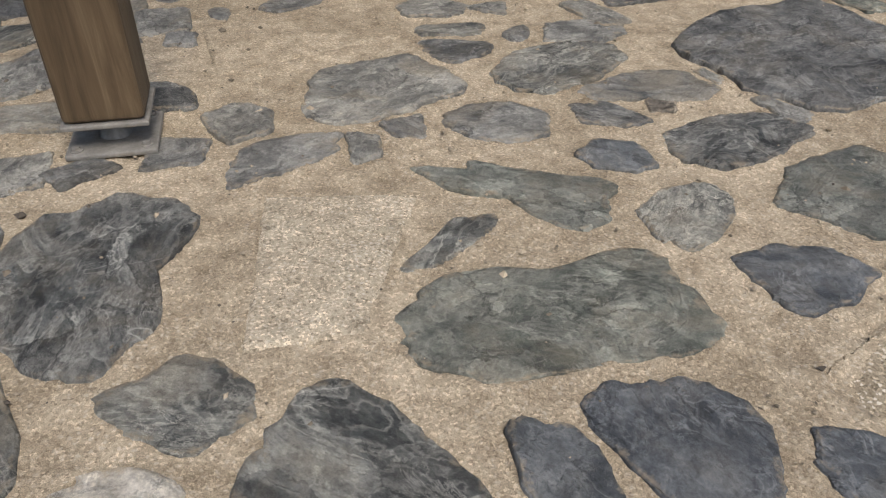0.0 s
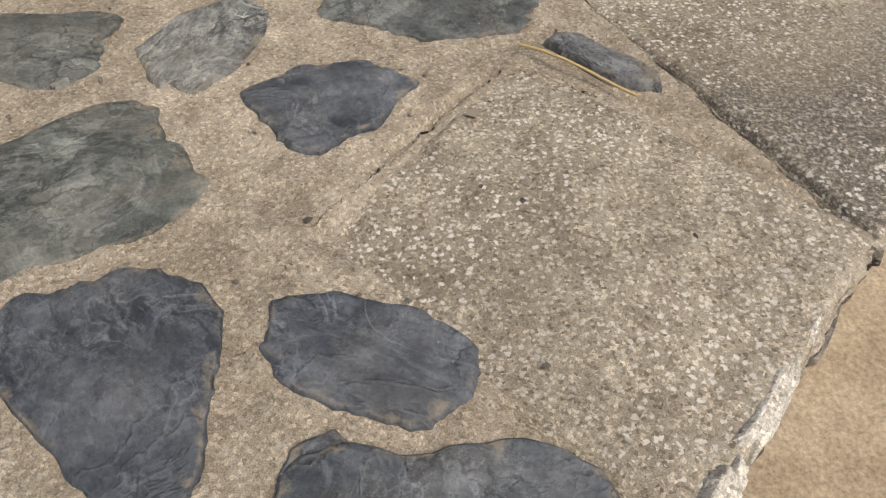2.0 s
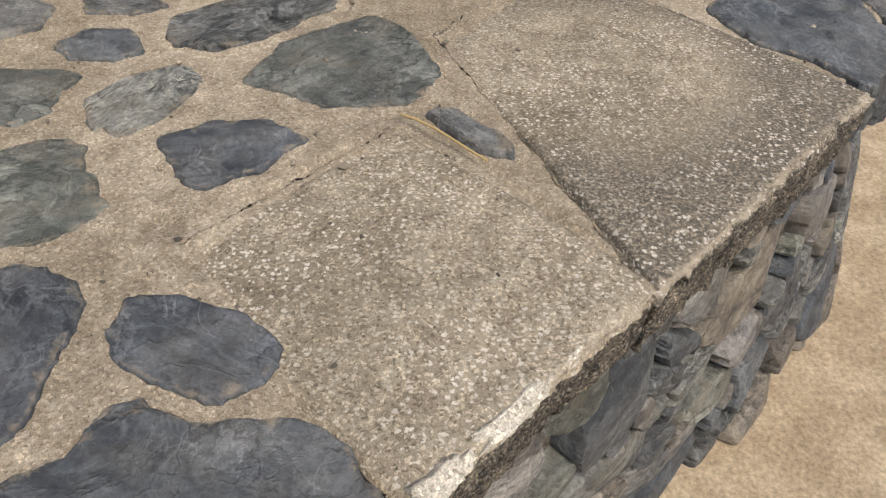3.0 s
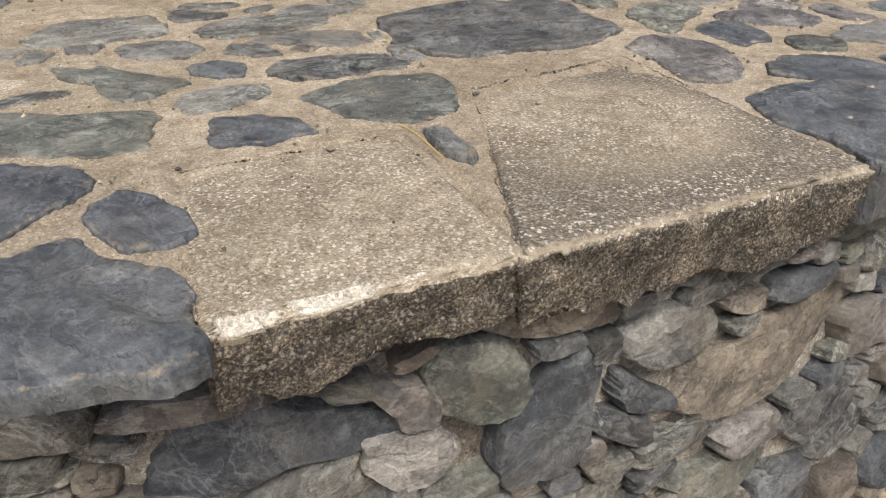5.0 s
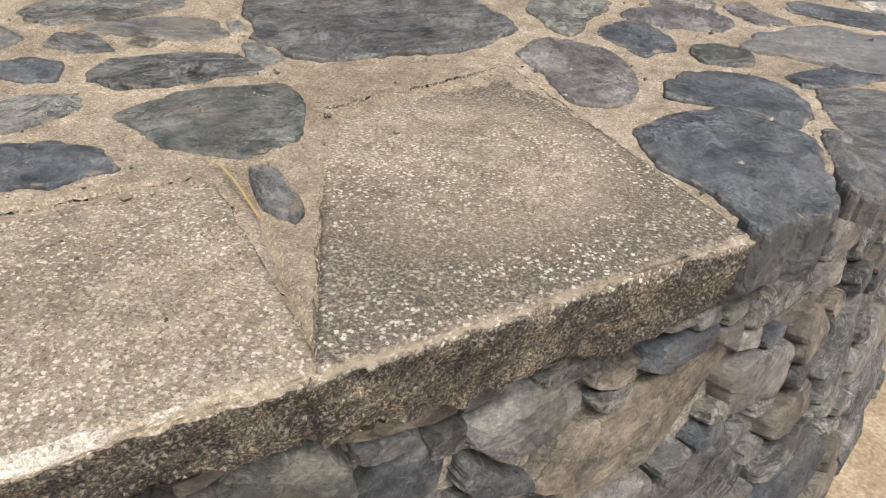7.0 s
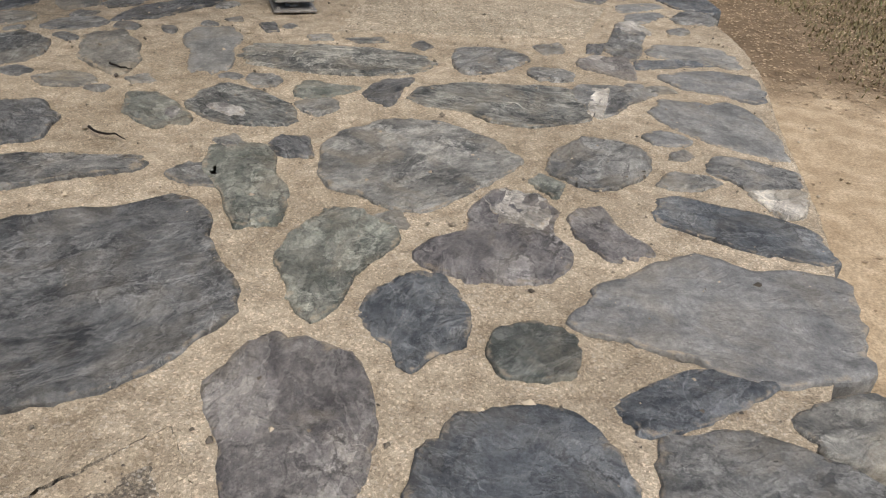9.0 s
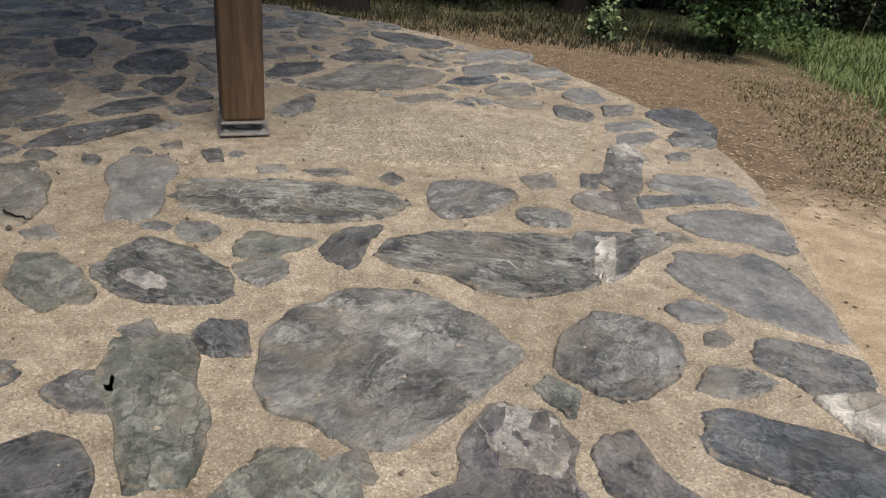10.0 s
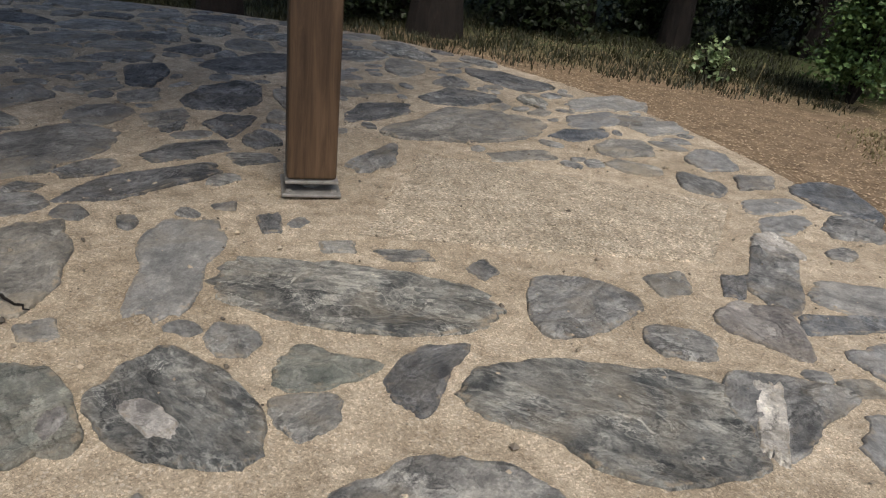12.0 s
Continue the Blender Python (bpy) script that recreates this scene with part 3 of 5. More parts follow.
# ---- concrete blocks in the floor ----
def block(corners, top, deep, label, rough=0.006, chip=0.0, round_to=0.02, mat=None, sink=0.0, lean=0.0):
    """A cast block with four given corners in the plan, worn arrises and a pitted top."""
    cx, cy = sum(c[0] for c in corners) / 4, sum(c[1] for c in corners) / 4
    n, m = 64, 14
    verts, faces, index, worn_edge = [], [], {}, []
    (ax, ay), (bx, by), (ux, uy), (vx, vy) = corners

    def at(s, t):
        return ((1 - t) * ((1 - s) * ax + s * bx) + t * ((1 - s) * vx + s * ux), (1 - t) * ((1 - s) * ay + s * by) + t * ((1 - s) * vy + s * uy))

    def put(i, j, k):
        if (i, j, k) in index:
            return index[i, j, k]
        s, t, h = i / n, j / n, k / m
        x, y = at(s, t)
        z = top - deep * (1 - h)
        near = min(s, 1 - s, t, 1 - t) == 0
        worn = noise.noise((x * 9 + 3, y * 9, z * 9)) * 0.5 + noise.noise((x * 30, y * 30, z * 30)) * 0.5
        if k == m:
            d = min(s, 1 - s) * math.dist(at(0, t), at(1, t)), min(t, 1 - t) * math.dist(at(s, 0), at(s, 1))
            e = max(0, 1 - min(d) / round_to)
            z += rough * worn - sink * t * t - lean * (1 - s) ** 3 - 0.012 * e * e - chip * e * max(0, worn - 0.05) * 2
        if near:
            out = 0.018 * worn - 0.012 * (max(0, h - 0.8) / 0.2) ** 2 - chip * max(0, worn) * 0.8 * (0.4 + h)
            out -= 0.03 * (1 - h) * (0.5 + worn)
            x, y = x + (x - cx) * out / 0.35, y + (y - cy) * out / 0.35
            if k == 0:
                z += 0.07 * noise.noise((x * 6, y * 6, 1)) + 0.02 * noise.noise((x * 21, y * 21, 4))
        if near:
            pit = (1 + 45 * chip) * 0.005 * noise.noise((x * 70, y * 70, z * 70)) + 0.007 * noise.noise((x * 28, y * 28, z * 28 + 7))
            x, y = x + (x - cx) * pit / 0.35, y + (y - cy) * pit / 0.35
        front = t * math.dist(at(s, 0), at(s, 1))
        worn_edge.append(max(0.0, 1 - front / 0.045) * (1.0 if k == m else max(0.0, 1 - (1 - h) * deep / 0.03)))
        index[i, j, k] = len(verts)
        verts.append((x - cx, y - cy, z))
        return index[i, j, k]

    for i in range(n):
        for j in range(n):
            faces.append((put(i, j, m), put(i + 1, j, m), put(i + 1, j + 1, m), put(i, j + 1, m)))
    for k in range(m):
        for i in range(n):
            faces.append((put(i, 0, k), put(i + 1, 0, k), put(i + 1, 0, k + 1), put(i, 0, k + 1)))
            faces.append((put(i + 1, n, k), put(i, n, k), put(i, n, k + 1), put(i + 1, n, k + 1)))
            faces.append((put(0, i + 1, k), put(0, i, k), put(0, i, k + 1), put(0, i + 1, k + 1)))
            faces.append((put(n, i, k), put(n, i + 1, k), put(n, i + 1, k + 1), put(n, i, k + 1)))
    ob = sheet("concrete_block", verts, faces, mat or CONCRETE)
    ob.data.attributes.new("worn_edge", "FLOAT", "POINT").data.foreach_set("value", worn_edge)
    ob.location = (cx, cy, 0)
    BLOCKS.append(corners)
    return tagged(ob, label, "concrete block", "blocks set in the platform")


BLOCKS = []
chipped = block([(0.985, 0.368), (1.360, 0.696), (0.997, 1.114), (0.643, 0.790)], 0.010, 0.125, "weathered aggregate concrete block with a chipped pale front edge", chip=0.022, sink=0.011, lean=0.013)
block([(1.338, 0.666), (1.928, 1.188), (1.410, 1.865), (1.070, 1.445)], 0.014, 0.155, "weathered concrete block with a darker front face", chip=0.010, mat=LICHEN_CONCRETE, sink=0.028)
block([(0.990, 3.960), (2.061, 4.269), (2.172, 4.869), (0.980, 4.870)], 0.005, 0.08, "long sandy concrete block beside a timber post", mat=SAND_CONCRETE, lean=0.014)
block([(-0.175, 0.715), (0.000, 0.785), (0.028, 1.190), (-0.275, 1.130)], 0.005, 0.08, "flush pale gravelly concrete block among paving slabs", mat=PALE_CONCRETE)
block([(-0.553, 1.615), (-0.136, 1.998), (-0.217, 2.273), (-0.723, 1.930)], 0.002, 0.08, "sand-covered concrete block beside a timber post", mat=MORTAR)


def lime_crust(x, y, length, width, turn, parent):
    me = slab_mesh("lime_crust", length, width, ((0.08, 10), (0.06, 45), (0.05, 0), (0.05, 10)), int(x * 1000), 0.03, 0.003, 60, 0.09)
    me.materials.append(LIME)
    ob = new("lime_crust", me)
    ob.parent = parent
    ob.matrix_basis = pose(x - parent.location.x, y - parent.location.y, 0.003, 32, 0, turn)
    ob["label"] = "pale lime crust on the chipped edge"


lime_crust(1.122, 0.506, 0.15, 0.030, 42, chipped)
lime_crust(1.028, 0.420, 0.10, 0.034, 40, chipped)
lime_crust(1.210, 0.586, 0.07, 0.016, 44, chipped)


# ---- the shelter's roof, above the posts ----
def make_roof():
    m, n, l, b = material("brown_roof_boards", 0.7)
    f = noise_tex(n, l, coords(n, l, (1, 12, 1), shift=False), 3, 6)
    c = ramp(n, [(0.3, (0.06, 0.04, 0.025)), (0.7, (0.13, 0.085, 0.05))])
    l.new(f, c.inputs[0])
    l.new(c.outputs[0], b.inputs["Base Color"])
    bm = bmesh.new()
    bmesh.ops.create_cone(bm, cap_ends=True, segments=8, radius1=ROOF, radius2=0.2, depth=0.9, matrix=Matrix.Translation((CX - 0.02, CY + 0.38, POST_TOP + 0.45)))
    ob = part("roof", bm, m)
    return tagged(ob, "low timber roof carried by the posts", "roof", kind="structure")


POST_TOP, ROOF = 3.5, 2.95
make_roof()


# ---- rubble of the wall face ----
FACED = []


def face_stone(u, z, length, height, tilt, tone="grey", *shape, n=48):
    """One stone of the drum wall: u metres along the face from the joint of the two blocks, at height z."""
    seed = len(FACED) + 400
    rnd = random.Random(seed)
    lobes = shape or ((rnd.uniform(0.02, 0.10), rnd.uniform(0, 120)), (0.12, 45), (0.05, rnd.uniform(0, 72)), (0.03, rnd.uniform(0, 60)))
    me = slab_mesh("stone", length, height, lobes, seed, 0.09, rnd.uniform(0.018, 0.040), n, 0.03, 0.35, 4)
    me.materials.append(STONES[tone])
    a = math.atan2(0.691 - CY, 1.333 - CX) + u / RIM
    ob = new("stone", me)
    r = rim_at(a) - 0.078
    out = Vector((math.cos(a), math.sin(a), 0))
    along = Vector((-math.sin(a), math.cos(a), 0))
    turn = Matrix((along, Vector((0, 0, 1)), out)).transposed().to_4x4()
    r += batter(z, a)
    ob.matrix_basis = Matrix.Translation((CX + r * out.x, CY + r * out.y, z)) @ turn @ pose(0, 0, 0, -math.degrees(math.atan(spread_of(a))), 0, 0) @ pose(0, 0, 0, 0, 0, tilt)
    ob.parent = wall
    FACED.append((u, z, math.cos(radians(tilt)), math.sin(radians(tilt)), length / 2, height / 2))
    return ob


face_stone(-0.411, -0.341, 0.424, 0.173, -1, "blue", (0.30, -11), (0.03, -30), (0.03, 35), (0.07, -10), (0.01, 5), (0.02, 12), (0.03, -9), (0.01, -2))
face_stone(-0.026, -0.291, 0.237, 0.170, -35, "green", (0.05, -3), (0.01, -14), (0.01, 24), (0.02, -8), (0.01, -10), (0.01, 14), (0.01, -8), (0.01, 9))
face_stone(0.122, -0.427, 0.319, 0.199, 58, "blue", (0.14, 7), (0.06, -13), (0.04, -27), (0.02, -6), (0.02, -13), (0.01, -9), (0.01, 7), (0.01, -9))
face_stone(0.403, -0.306, 0.263, 0.136, -7, "grey", (0.03, -58), (0.06, -11), (0.01, 13), (0.02, 4), (0.01, 2), (0.03, -14), (0.01, -4), (0.01, -3))
face_stone(0.342, -0.433, 0.199, 0.063, -29, "blue", (0.25, 15), (0.06, 25), (0.08, -27), (0.05, 13), (0.03, 18), (0.05, -13), (0.00, -13), (0.01, 14))
face_stone(0.669, -0.433, 0.541, 0.194, 12, "red", (0.10, 16), (0.04, 28), (0.01, 6), (0.01, 8), (0.02, 24), (0.00, 8), (0.00, -16), (0.00, -1))
face_stone(0.851, -0.637, 0.247, 0.136, 7, "dark", (0.04, 19), (0.03, -30), (0.04, 30), (0.04, -17), (0.01, -15), (0.02, 20), (0.01, -0), (0.00, -10))
face_stone(0.298, -0.495, 0.193, 0.060, -31, "dark", (0.13, -44), (0.04, 42), (0.04, -22), (0.01, 9), (0.02, 12), (0.02, 13), (0.00, 4), (0.01, 0))
face_stone(-0.155, -0.309, 0.135, 0.084, -40, "purple", (0.17, -50), (0.11, 12), (0.05, -10), (0.03, -2), (0.05, -18), (0.04, 15), (0.02, -7), (0.01, 0))
face_stone(-0.510, -0.244, 0.364, 0.055, 7, "purple", (0.11, -32), (0.04, 22), (0.01, 18), (0.03, 3), (0.02, 1), (0.00, -0), (0.03, -10), (0.00, 7))
face_stone(1.378, -0.331, 0.285, 0.063, -5, "purple", (0.05, -58), (0.13, -39), (0.02, 8), (0.00, 5), (0.02, 4), (0.04, 6), (0.01, -13), (0.00, 18))
# a pale lump of wall mortar, added here as a quartz-toned stone
face_stone(-0.156, -0.433, 0.182, 0.130, -13, "quartz", (0.04, 46), (0.04, -11), (0.03, 4), (0.04, 21), (0.02, 8), (0.00, -22), (0.01, -5), (0.01, 10))


def fill_face(u0, u1, tries, seed):
    """Fits further rubble between the stones laid so far."""
    rnd = random.Random(seed)
    ring = np.linspace(0, 2 * math.pi, 12, endpoint=False)
    for k in range(tries):
        size = 1.0 if k < tries * 0.25 else 0.6 if k < tries * 0.55 else 0.32
        length, height = rnd.uniform(0.22, 0.44) * size, rnd.uniform(0.10, 0.20) * size
        u, z, tilt = rnd.uniform(u0, u1), rnd.uniform(GROUND, -0.13), rnd.gauss(4, 10)
        c, s = math.cos(radians(tilt)), math.sin(radians(tilt))
        px = np.append(u + np.cos(ring) * length / 2 * c - np.sin(ring) * height / 2 * s, u)
        pz = np.append(z + np.cos(ring) * length / 2 * s + np.sin(ring) * height / 2 * c, z)
        if pz.max() > -0.09:
            continue
        clear = True
        for fu, fz, fc, fs, fa, fb in FACED:
            if abs(fu - u) < 1.0:
                dx, dz = px - fu, pz - fz
                if (((dx * fc + dz * fs) / (fa * 0.90)) ** 2 + ((dz * fc - dx * fs) / (fb * 0.90)) ** 2 < 1).any():
                    clear = False
                    break
        if clear:
            face_stone(u, z, length, height, tilt, rnd.choice(["grey", "schist", "blue", "dark", "red", "purple", "green", "schist"]), n=26)


# ---- timber posts on adjustable steel feet ----
def wood_material(name, tint):
    m, n, l, b = material(name, 0.55)
    vec = coords(n, l, (1, 1, 0.06), shift=False)
    grain = noise_tex(n, l, vec, 38, 8, 0.7, 0.8)
    broad = noise_tex(n, l, coords(n, l, (1, 1, 0.25), shift=False), 7, 4)
    base = ramp(n, [(0.28, (0.048, 0.033, 0.020)), (0.5, (0.100, 0.070, 0.043)), (0.75, (0.165, 0.122, 0.078))])
    l.new(grain, base.inputs[0])
    worn = ramp(n, [(0.4, tuple(0.8 * c for c in tint)), (0.65, tuple(1.2 * c for c in tint))])
    l.new(broad, worn.inputs[0])
    l.new(mixer(n, l, 1.0, base.outputs[0], worn.outputs[0], "MULTIPLY"), b.inputs["Base Color"])
    l.new(bump(n, l, grain, 0.5, 0.004), b.inputs["Normal"])
    return m


def steel_material():
    m, n, l, b = material("galvanised_steel", 0.55, 0.4)
    vec = coords(n, l, shift=False)
    f = noise_tex(n, l, vec, 40, 6, 0.7)
    c = ramp(n, [(0.3, (0.20, 0.19, 0.172)), (0.7, (0.36, 0.345, 0.315))])
    l.new(f, c.inputs[0])
    l.new(c.outputs[0], b.inputs["Base Color"])
    l.new(bump(n, l, f, 0.2, 0.002), b.inputs["Normal"])
    return m


BROWN_WOOD, RED_WOOD = wood_material("oiled_brown_timber", (1.0, 1.0, 0.95)), wood_material("reddish_timber", (0.78, 0.68, 0.62))
STEEL = steel_material()


def timber_post(x, y, turn, wide, foot, plate, wood, label):
    post = thing("timber_post", x, y, 0.004, turn, label, "post", "posts of the shelter")
    bm = bmesh.new()
    box(bm, 0, 0, (foot + 0.012 + POST_TOP) / 2, wide, wide, POST_TOP - foot - 0.012, 0.014, 3)
    part("timber", bm, wood, post)
    part("top_plate", box(bmesh.new(), 0, 0, foot + 0.005, wide + 0.012, wide + 0.012, 0.010, 0.003), STEEL, post, "thin steel plate under the timber")
    part("base_plate", box(bmesh.new(), 0, 0, 0.006, plate, plate, 0.012, 0.004), STEEL, post, "square galvanised steel base plate")
    bm = cone(bmesh.new(), 0, 0, 0.012, 0.035, 0.034, 0.024, 20)
    cone(bm, 0, 0, 0.035, foot, 0.017, 0.017, 16)
    part("threaded_stem", bm, STEEL, post)
    for i in (-1, 1):
        for j in (-1, 1):
            bm = cone(bmesh.new(), i * plate * 0.38, j * plate * 0.38, 0.012, 0.015, 0.013, 0.013, 16)
            cone(bm, i * plate * 0.38, j * plate * 0.38, 0.015, 0.021, 0.008, 0.008, 6)
            part("bolt", bm, STEEL, post)
    return post


timber_post(-0.641, 1.293, 20.3, 0.155, 0.062, 0.178, BROWN_WOOD, "weathered brown timber post on a galvanised steel foot")
timber_post(0.763, 4.259, 27.0, 0.155, 0.042, 0.186, RED_WOOD, "reddish brown timber post on a dark steel foot")


# ---- small loose things ----
def bark_material():
    m, n, l, b = material("shade_darkened_bark", 0.9)
    vec = coords(n, l, (1, 1, 0.25))
    f = noise_tex(n, l, vec, 14, 8, 0.75, 0.5)
    # bark colours lowered so that the canopy's shade is painted in
    c = ramp(n, [(0.3, (0.008, 0.007, 0.006)), (0.6, (0.022, 0.017, 0.014)), (0.8, (0.045, 0.036, 0.030))])
    l.new(f, c.inputs[0])
    l.new(c.outputs[0], b.inputs["Base Color"])
    l.new(bump(n, l, f, 1.0, 0.05), b.inputs["Normal"])
    return m


BARK = bark_material()


def slate_chip(x, y, length, width, turn, label):
    me = slab_mesh("slate_chip", length, width, ((0.05, 20), (0.08, 45), (0.03, 0), (0.03, 10)), 77, 0.02, 0.012, 26, 0.05)
    me.materials.append(STONES["dark"])
    ob = new("slate_chip", me)
    ob.matrix_basis = pose(x, y, 0.008, 0, 0, turn)
    return tagged(ob, label, "stone chip")


slate_chip(1.120, 1.079, 0.188, 0.060, -48, "dark purple slate chip lying in the joint between blocks")


def stalk(x0, y0, x1, y1, z, label):
    cu = bpy.data.curves.new("straw_stalk", "CURVE")
    cu.dimensions, cu.bevel_depth, cu.bevel_resolution = "3D", 0.0022, 1
    sp = cu.splines.new("POLY")
    sp.points.add(5)
    for k, p in enumerate(sp.points):
        t = k / 5
        p.co = (x0 + (x1 - x0) * t, y0 + (y1 - y0) * t + 0.006 * math.sin(t * 3), z + 0.004 * math.sin(t * 5), 1)
    m, n, l, b = material("dry_straw", 0.6)
    b.inputs["Base Color"].default_value = (0.50, 0.36, 0.16, 1)
    cu.materials.append(m)
    ob = new("straw_stalk", cu)
    return tagged(ob, label, "straw")


stalk(0.997, 1.116, 1.137, 0.980, 0.019, "thin dry straw stalk lying on the concrete block")


def twig(x, y, length, turn, label):
    rnd = random.Random(int(x * 999))
    cu = bpy.data.curves.new("twig", "CURVE")
    cu.dimensions, cu.bevel_depth, cu.bevel_resolution = "3D", 0.0035, 1
    sp = cu.splines.new("POLY")
    sp.points.add(6)
    for k, p in enumerate(sp.points):
        p.co = ((k / 6 - 0.5) * length, rnd.gauss(0, 0.004), 0.004 + abs(rnd.gauss(0, 0.003)), 1)
        p.radius = 1.2 - 0.12 * k
    cu.materials.append(BARK)
    ob = new("twig", cu)
    ob.matrix_basis = pose(x, y, 0.008, 0, 0, turn)
    return tagged(ob, label, "twig")


twig(0.750, 2.792, 0.142, -19, "short dry brown twig lying on the paving")
twig(0.506, 3.288, 0.099, -13, "short dry brown twig lying on the paving")


# ---- wood, shrubs, grass and litter round the platform ----
def leaf_material(name, dark, light, rough=0.55):
    m, n, l, b = material(name, rough)
    geo = n.new("ShaderNodeNewGeometry")
    c = ramp(n, [(0.0, dark), (1.0, light)])
    l.new(geo.outputs["Random Per Island"], c.inputs[0])
    l.new(c.outputs[0], b.inputs["Base Color"])
    return m


# leaf colour taken near black to carry the shade inside the wood
TREE_LEAF = leaf_material("shade_darkened_leaf", (0.006, 0.010, 0.004), (0.022, 0.034, 0.012))
OAK_LEAF = leaf_material("oak_leaf", (0.035, 0.068, 0.020), (0.105, 0.175, 0.055))
PALE_LEAF = leaf_material("pale_leaf", (0.10, 0.15, 0.06), (0.30, 0.38, 0.19))
GRASS = leaf_material("grass_blade", (0.075, 0.110, 0.034), (0.20, 0.25, 0.085))
PALE_GRASS = leaf_material("pale_grass_blade", (0.16, 0.14, 0.07), (0.34, 0.29, 0.16))
DRY_GRASS = leaf_material("dry_grass_blade", (0.11, 0.096, 0.044), (0.27, 0.225, 0.115))
# grass at the wood's edge, with the trees' shade put into its colour
GRASS_EDGE = leaf_material("shade_darkened_grass_blade", (0.013, 0.016, 0.006), (0.040, 0.040, 0.016))
LITTER = leaf_material("fallen_leaf", (0.12, 0.078, 0.042), (0.52, 0.40, 0.26))


def leaf_cloud(spots, size, seed, fold=0.3, flat=0.0):
    """Many small folded leaves, one at each spot."""
    rnd = random.Random(seed)
    verts, faces = [], []
    for x, y, z in spots:
        s = size * rnd.uniform(0.6, 1.3)
        a, t = rnd.uniform(0, 2 * math.pi), rnd.gauss(0, 1.0 - flat) * 0.7
        m = Euler((t, rnd.gauss(0, 0.7) * (1 - flat), a)).to_matrix()
        o = len(verts)
        w = s * 0.42
        for p in ((-s / 2, 0, 0), (-s * 0.05, -w, fold * w), (s / 2, 0, 0), (-s * 0.05, w, fold * w)):
            q = m @ Vector(p)
            verts.append((x + q.x, y + q.y, z + q.z))
        faces += [(o, o + 1, o + 2), (o, o + 2, o + 3)]
    return verts, faces


def limb_mesh(bm, pts, radii, n=9):
    rows = []
    for k, (p, r) in enumerate(zip(pts, radii)):
        d = (pts[min(k + 1, len(pts) - 1)] - pts[max(k - 1, 0)]).normalized()
        side = d.orthogonal().normalized()
        up = d.cross(side)
        rows.append([bm.verts.new(p + (side * math.cos(2 * math.pi * i / n) + up * math.sin(2 * math.pi * i / n)) * r *
                                  (1 + 0.12 * noise.noise((i * 3.1, k * 1.3, r * 40)))) for i in range(n)])
    for a, b in zip(rows, rows[1:]):
        for i in range(n):
            bm.faces.new((a[i], a[(i + 1) % n], b[(i + 1) % n], b[i]))
    bm.faces.new(rows[-1])


def make_tree(x, y, height, girth, seed, leaves=5200, low=0.22):
    rnd = random.Random(seed)
    tree = thing("tree", x, y, GROUND - 0.05, rnd.uniform(0, 360), "tall woodland tree with a dark furrowed trunk", "tree", "trees of the wood")
    bm = bmesh.new()
    pts = [Vector((0.05 * math.sin(k * 1.3 + seed) * k / 3, 0.05 * math.cos(k * 1.7 + seed) * k / 3, height * k / 9)) for k in range(10)]
    limb_mesh(bm, pts, [girth * (1.35 if k == 0 else 1 - 0.095 * k) for k in range(10)], 12)
    tips = []
    for k in range(11):
        z = height * rnd.uniform(low, 0.95)
        a = rnd.uniform(0, 2 * math.pi)
        reach = height * 0.28 * (1.15 - z / height)
        start = Vector((0, 0, z))
        mid = start + Vector((math.cos(a), math.sin(a), 0.25)) * reach * 0.5
        end = start + Vector((math.cos(a + 0.3), math.sin(a + 0.3), 0.45)) * reach
        limb_mesh(bm, [start, mid, end], [girth * 0.3, girth * 0.18, girth * 0.05], 6)
        tips += [mid, end, (mid + end) / 2]
    part("trunk", bm, BARK, tree)
    spots = []
    for _ in range(leaves):
        c = rnd.choice(tips)
        spots.append((c.x + rnd.gauss(0, 0.55), c.y + rnd.gauss(0, 0.55), c.z + rnd.gauss(0.1, 0.4)))
    v, f = leaf_cloud(spots, 0.30, seed)
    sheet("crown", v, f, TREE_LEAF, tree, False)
    return tree


def make_bush(x, y, wide, high, seed, leaves, size, mat, label):
    rnd = random.Random(seed)
    bush = thing("shrub", x, y, GROUND - 0.02, 0, label, "shrub")
    bm = bmesh.new()
    tips = []
    for k in range(16):
        a, lean = rnd.uniform(0, 2 * math.pi), rnd.uniform(0.1, 0.95)
        top = Vector((math.cos(a) * wide / 2 * lean, math.sin(a) * wide / 2 * lean, high * rnd.uniform(0.35, 1.0) * (1.1 - 0.45 * lean)))
        mid = Vector((top.x * 0.4, top.y * 0.4, top.z * 0.5))
        limb_mesh(bm, [Vector((top.x * 0.05, top.y * 0.05, 0)), mid, top], [0.022, 0.015, 0.004], 5)
        tips += [top, top * 0.85, mid + (top - mid) * 0.4, Vector((top.x * 1.05, top.y * 1.05, top.z * 0.55)), Vector((top.x * 1.1, top.y * 1.1, top.z * 0.25))]
    part("branch", bm, BARK, bush)
    spots = []
    for _ in range(leaves):
        c = rnd.choice(tips)
        s = 0.16 * wide / 2.4
        spots.append((c.x + rnd.gauss(0, s), c.y + rnd.gauss(0, s), max(0.015, c.z + rnd.gauss(0, s * 0.8))))
    v, f = leaf_cloud(spots, size, seed)
    sheet("foliage", v, f, mat, bush, False)
    return bush


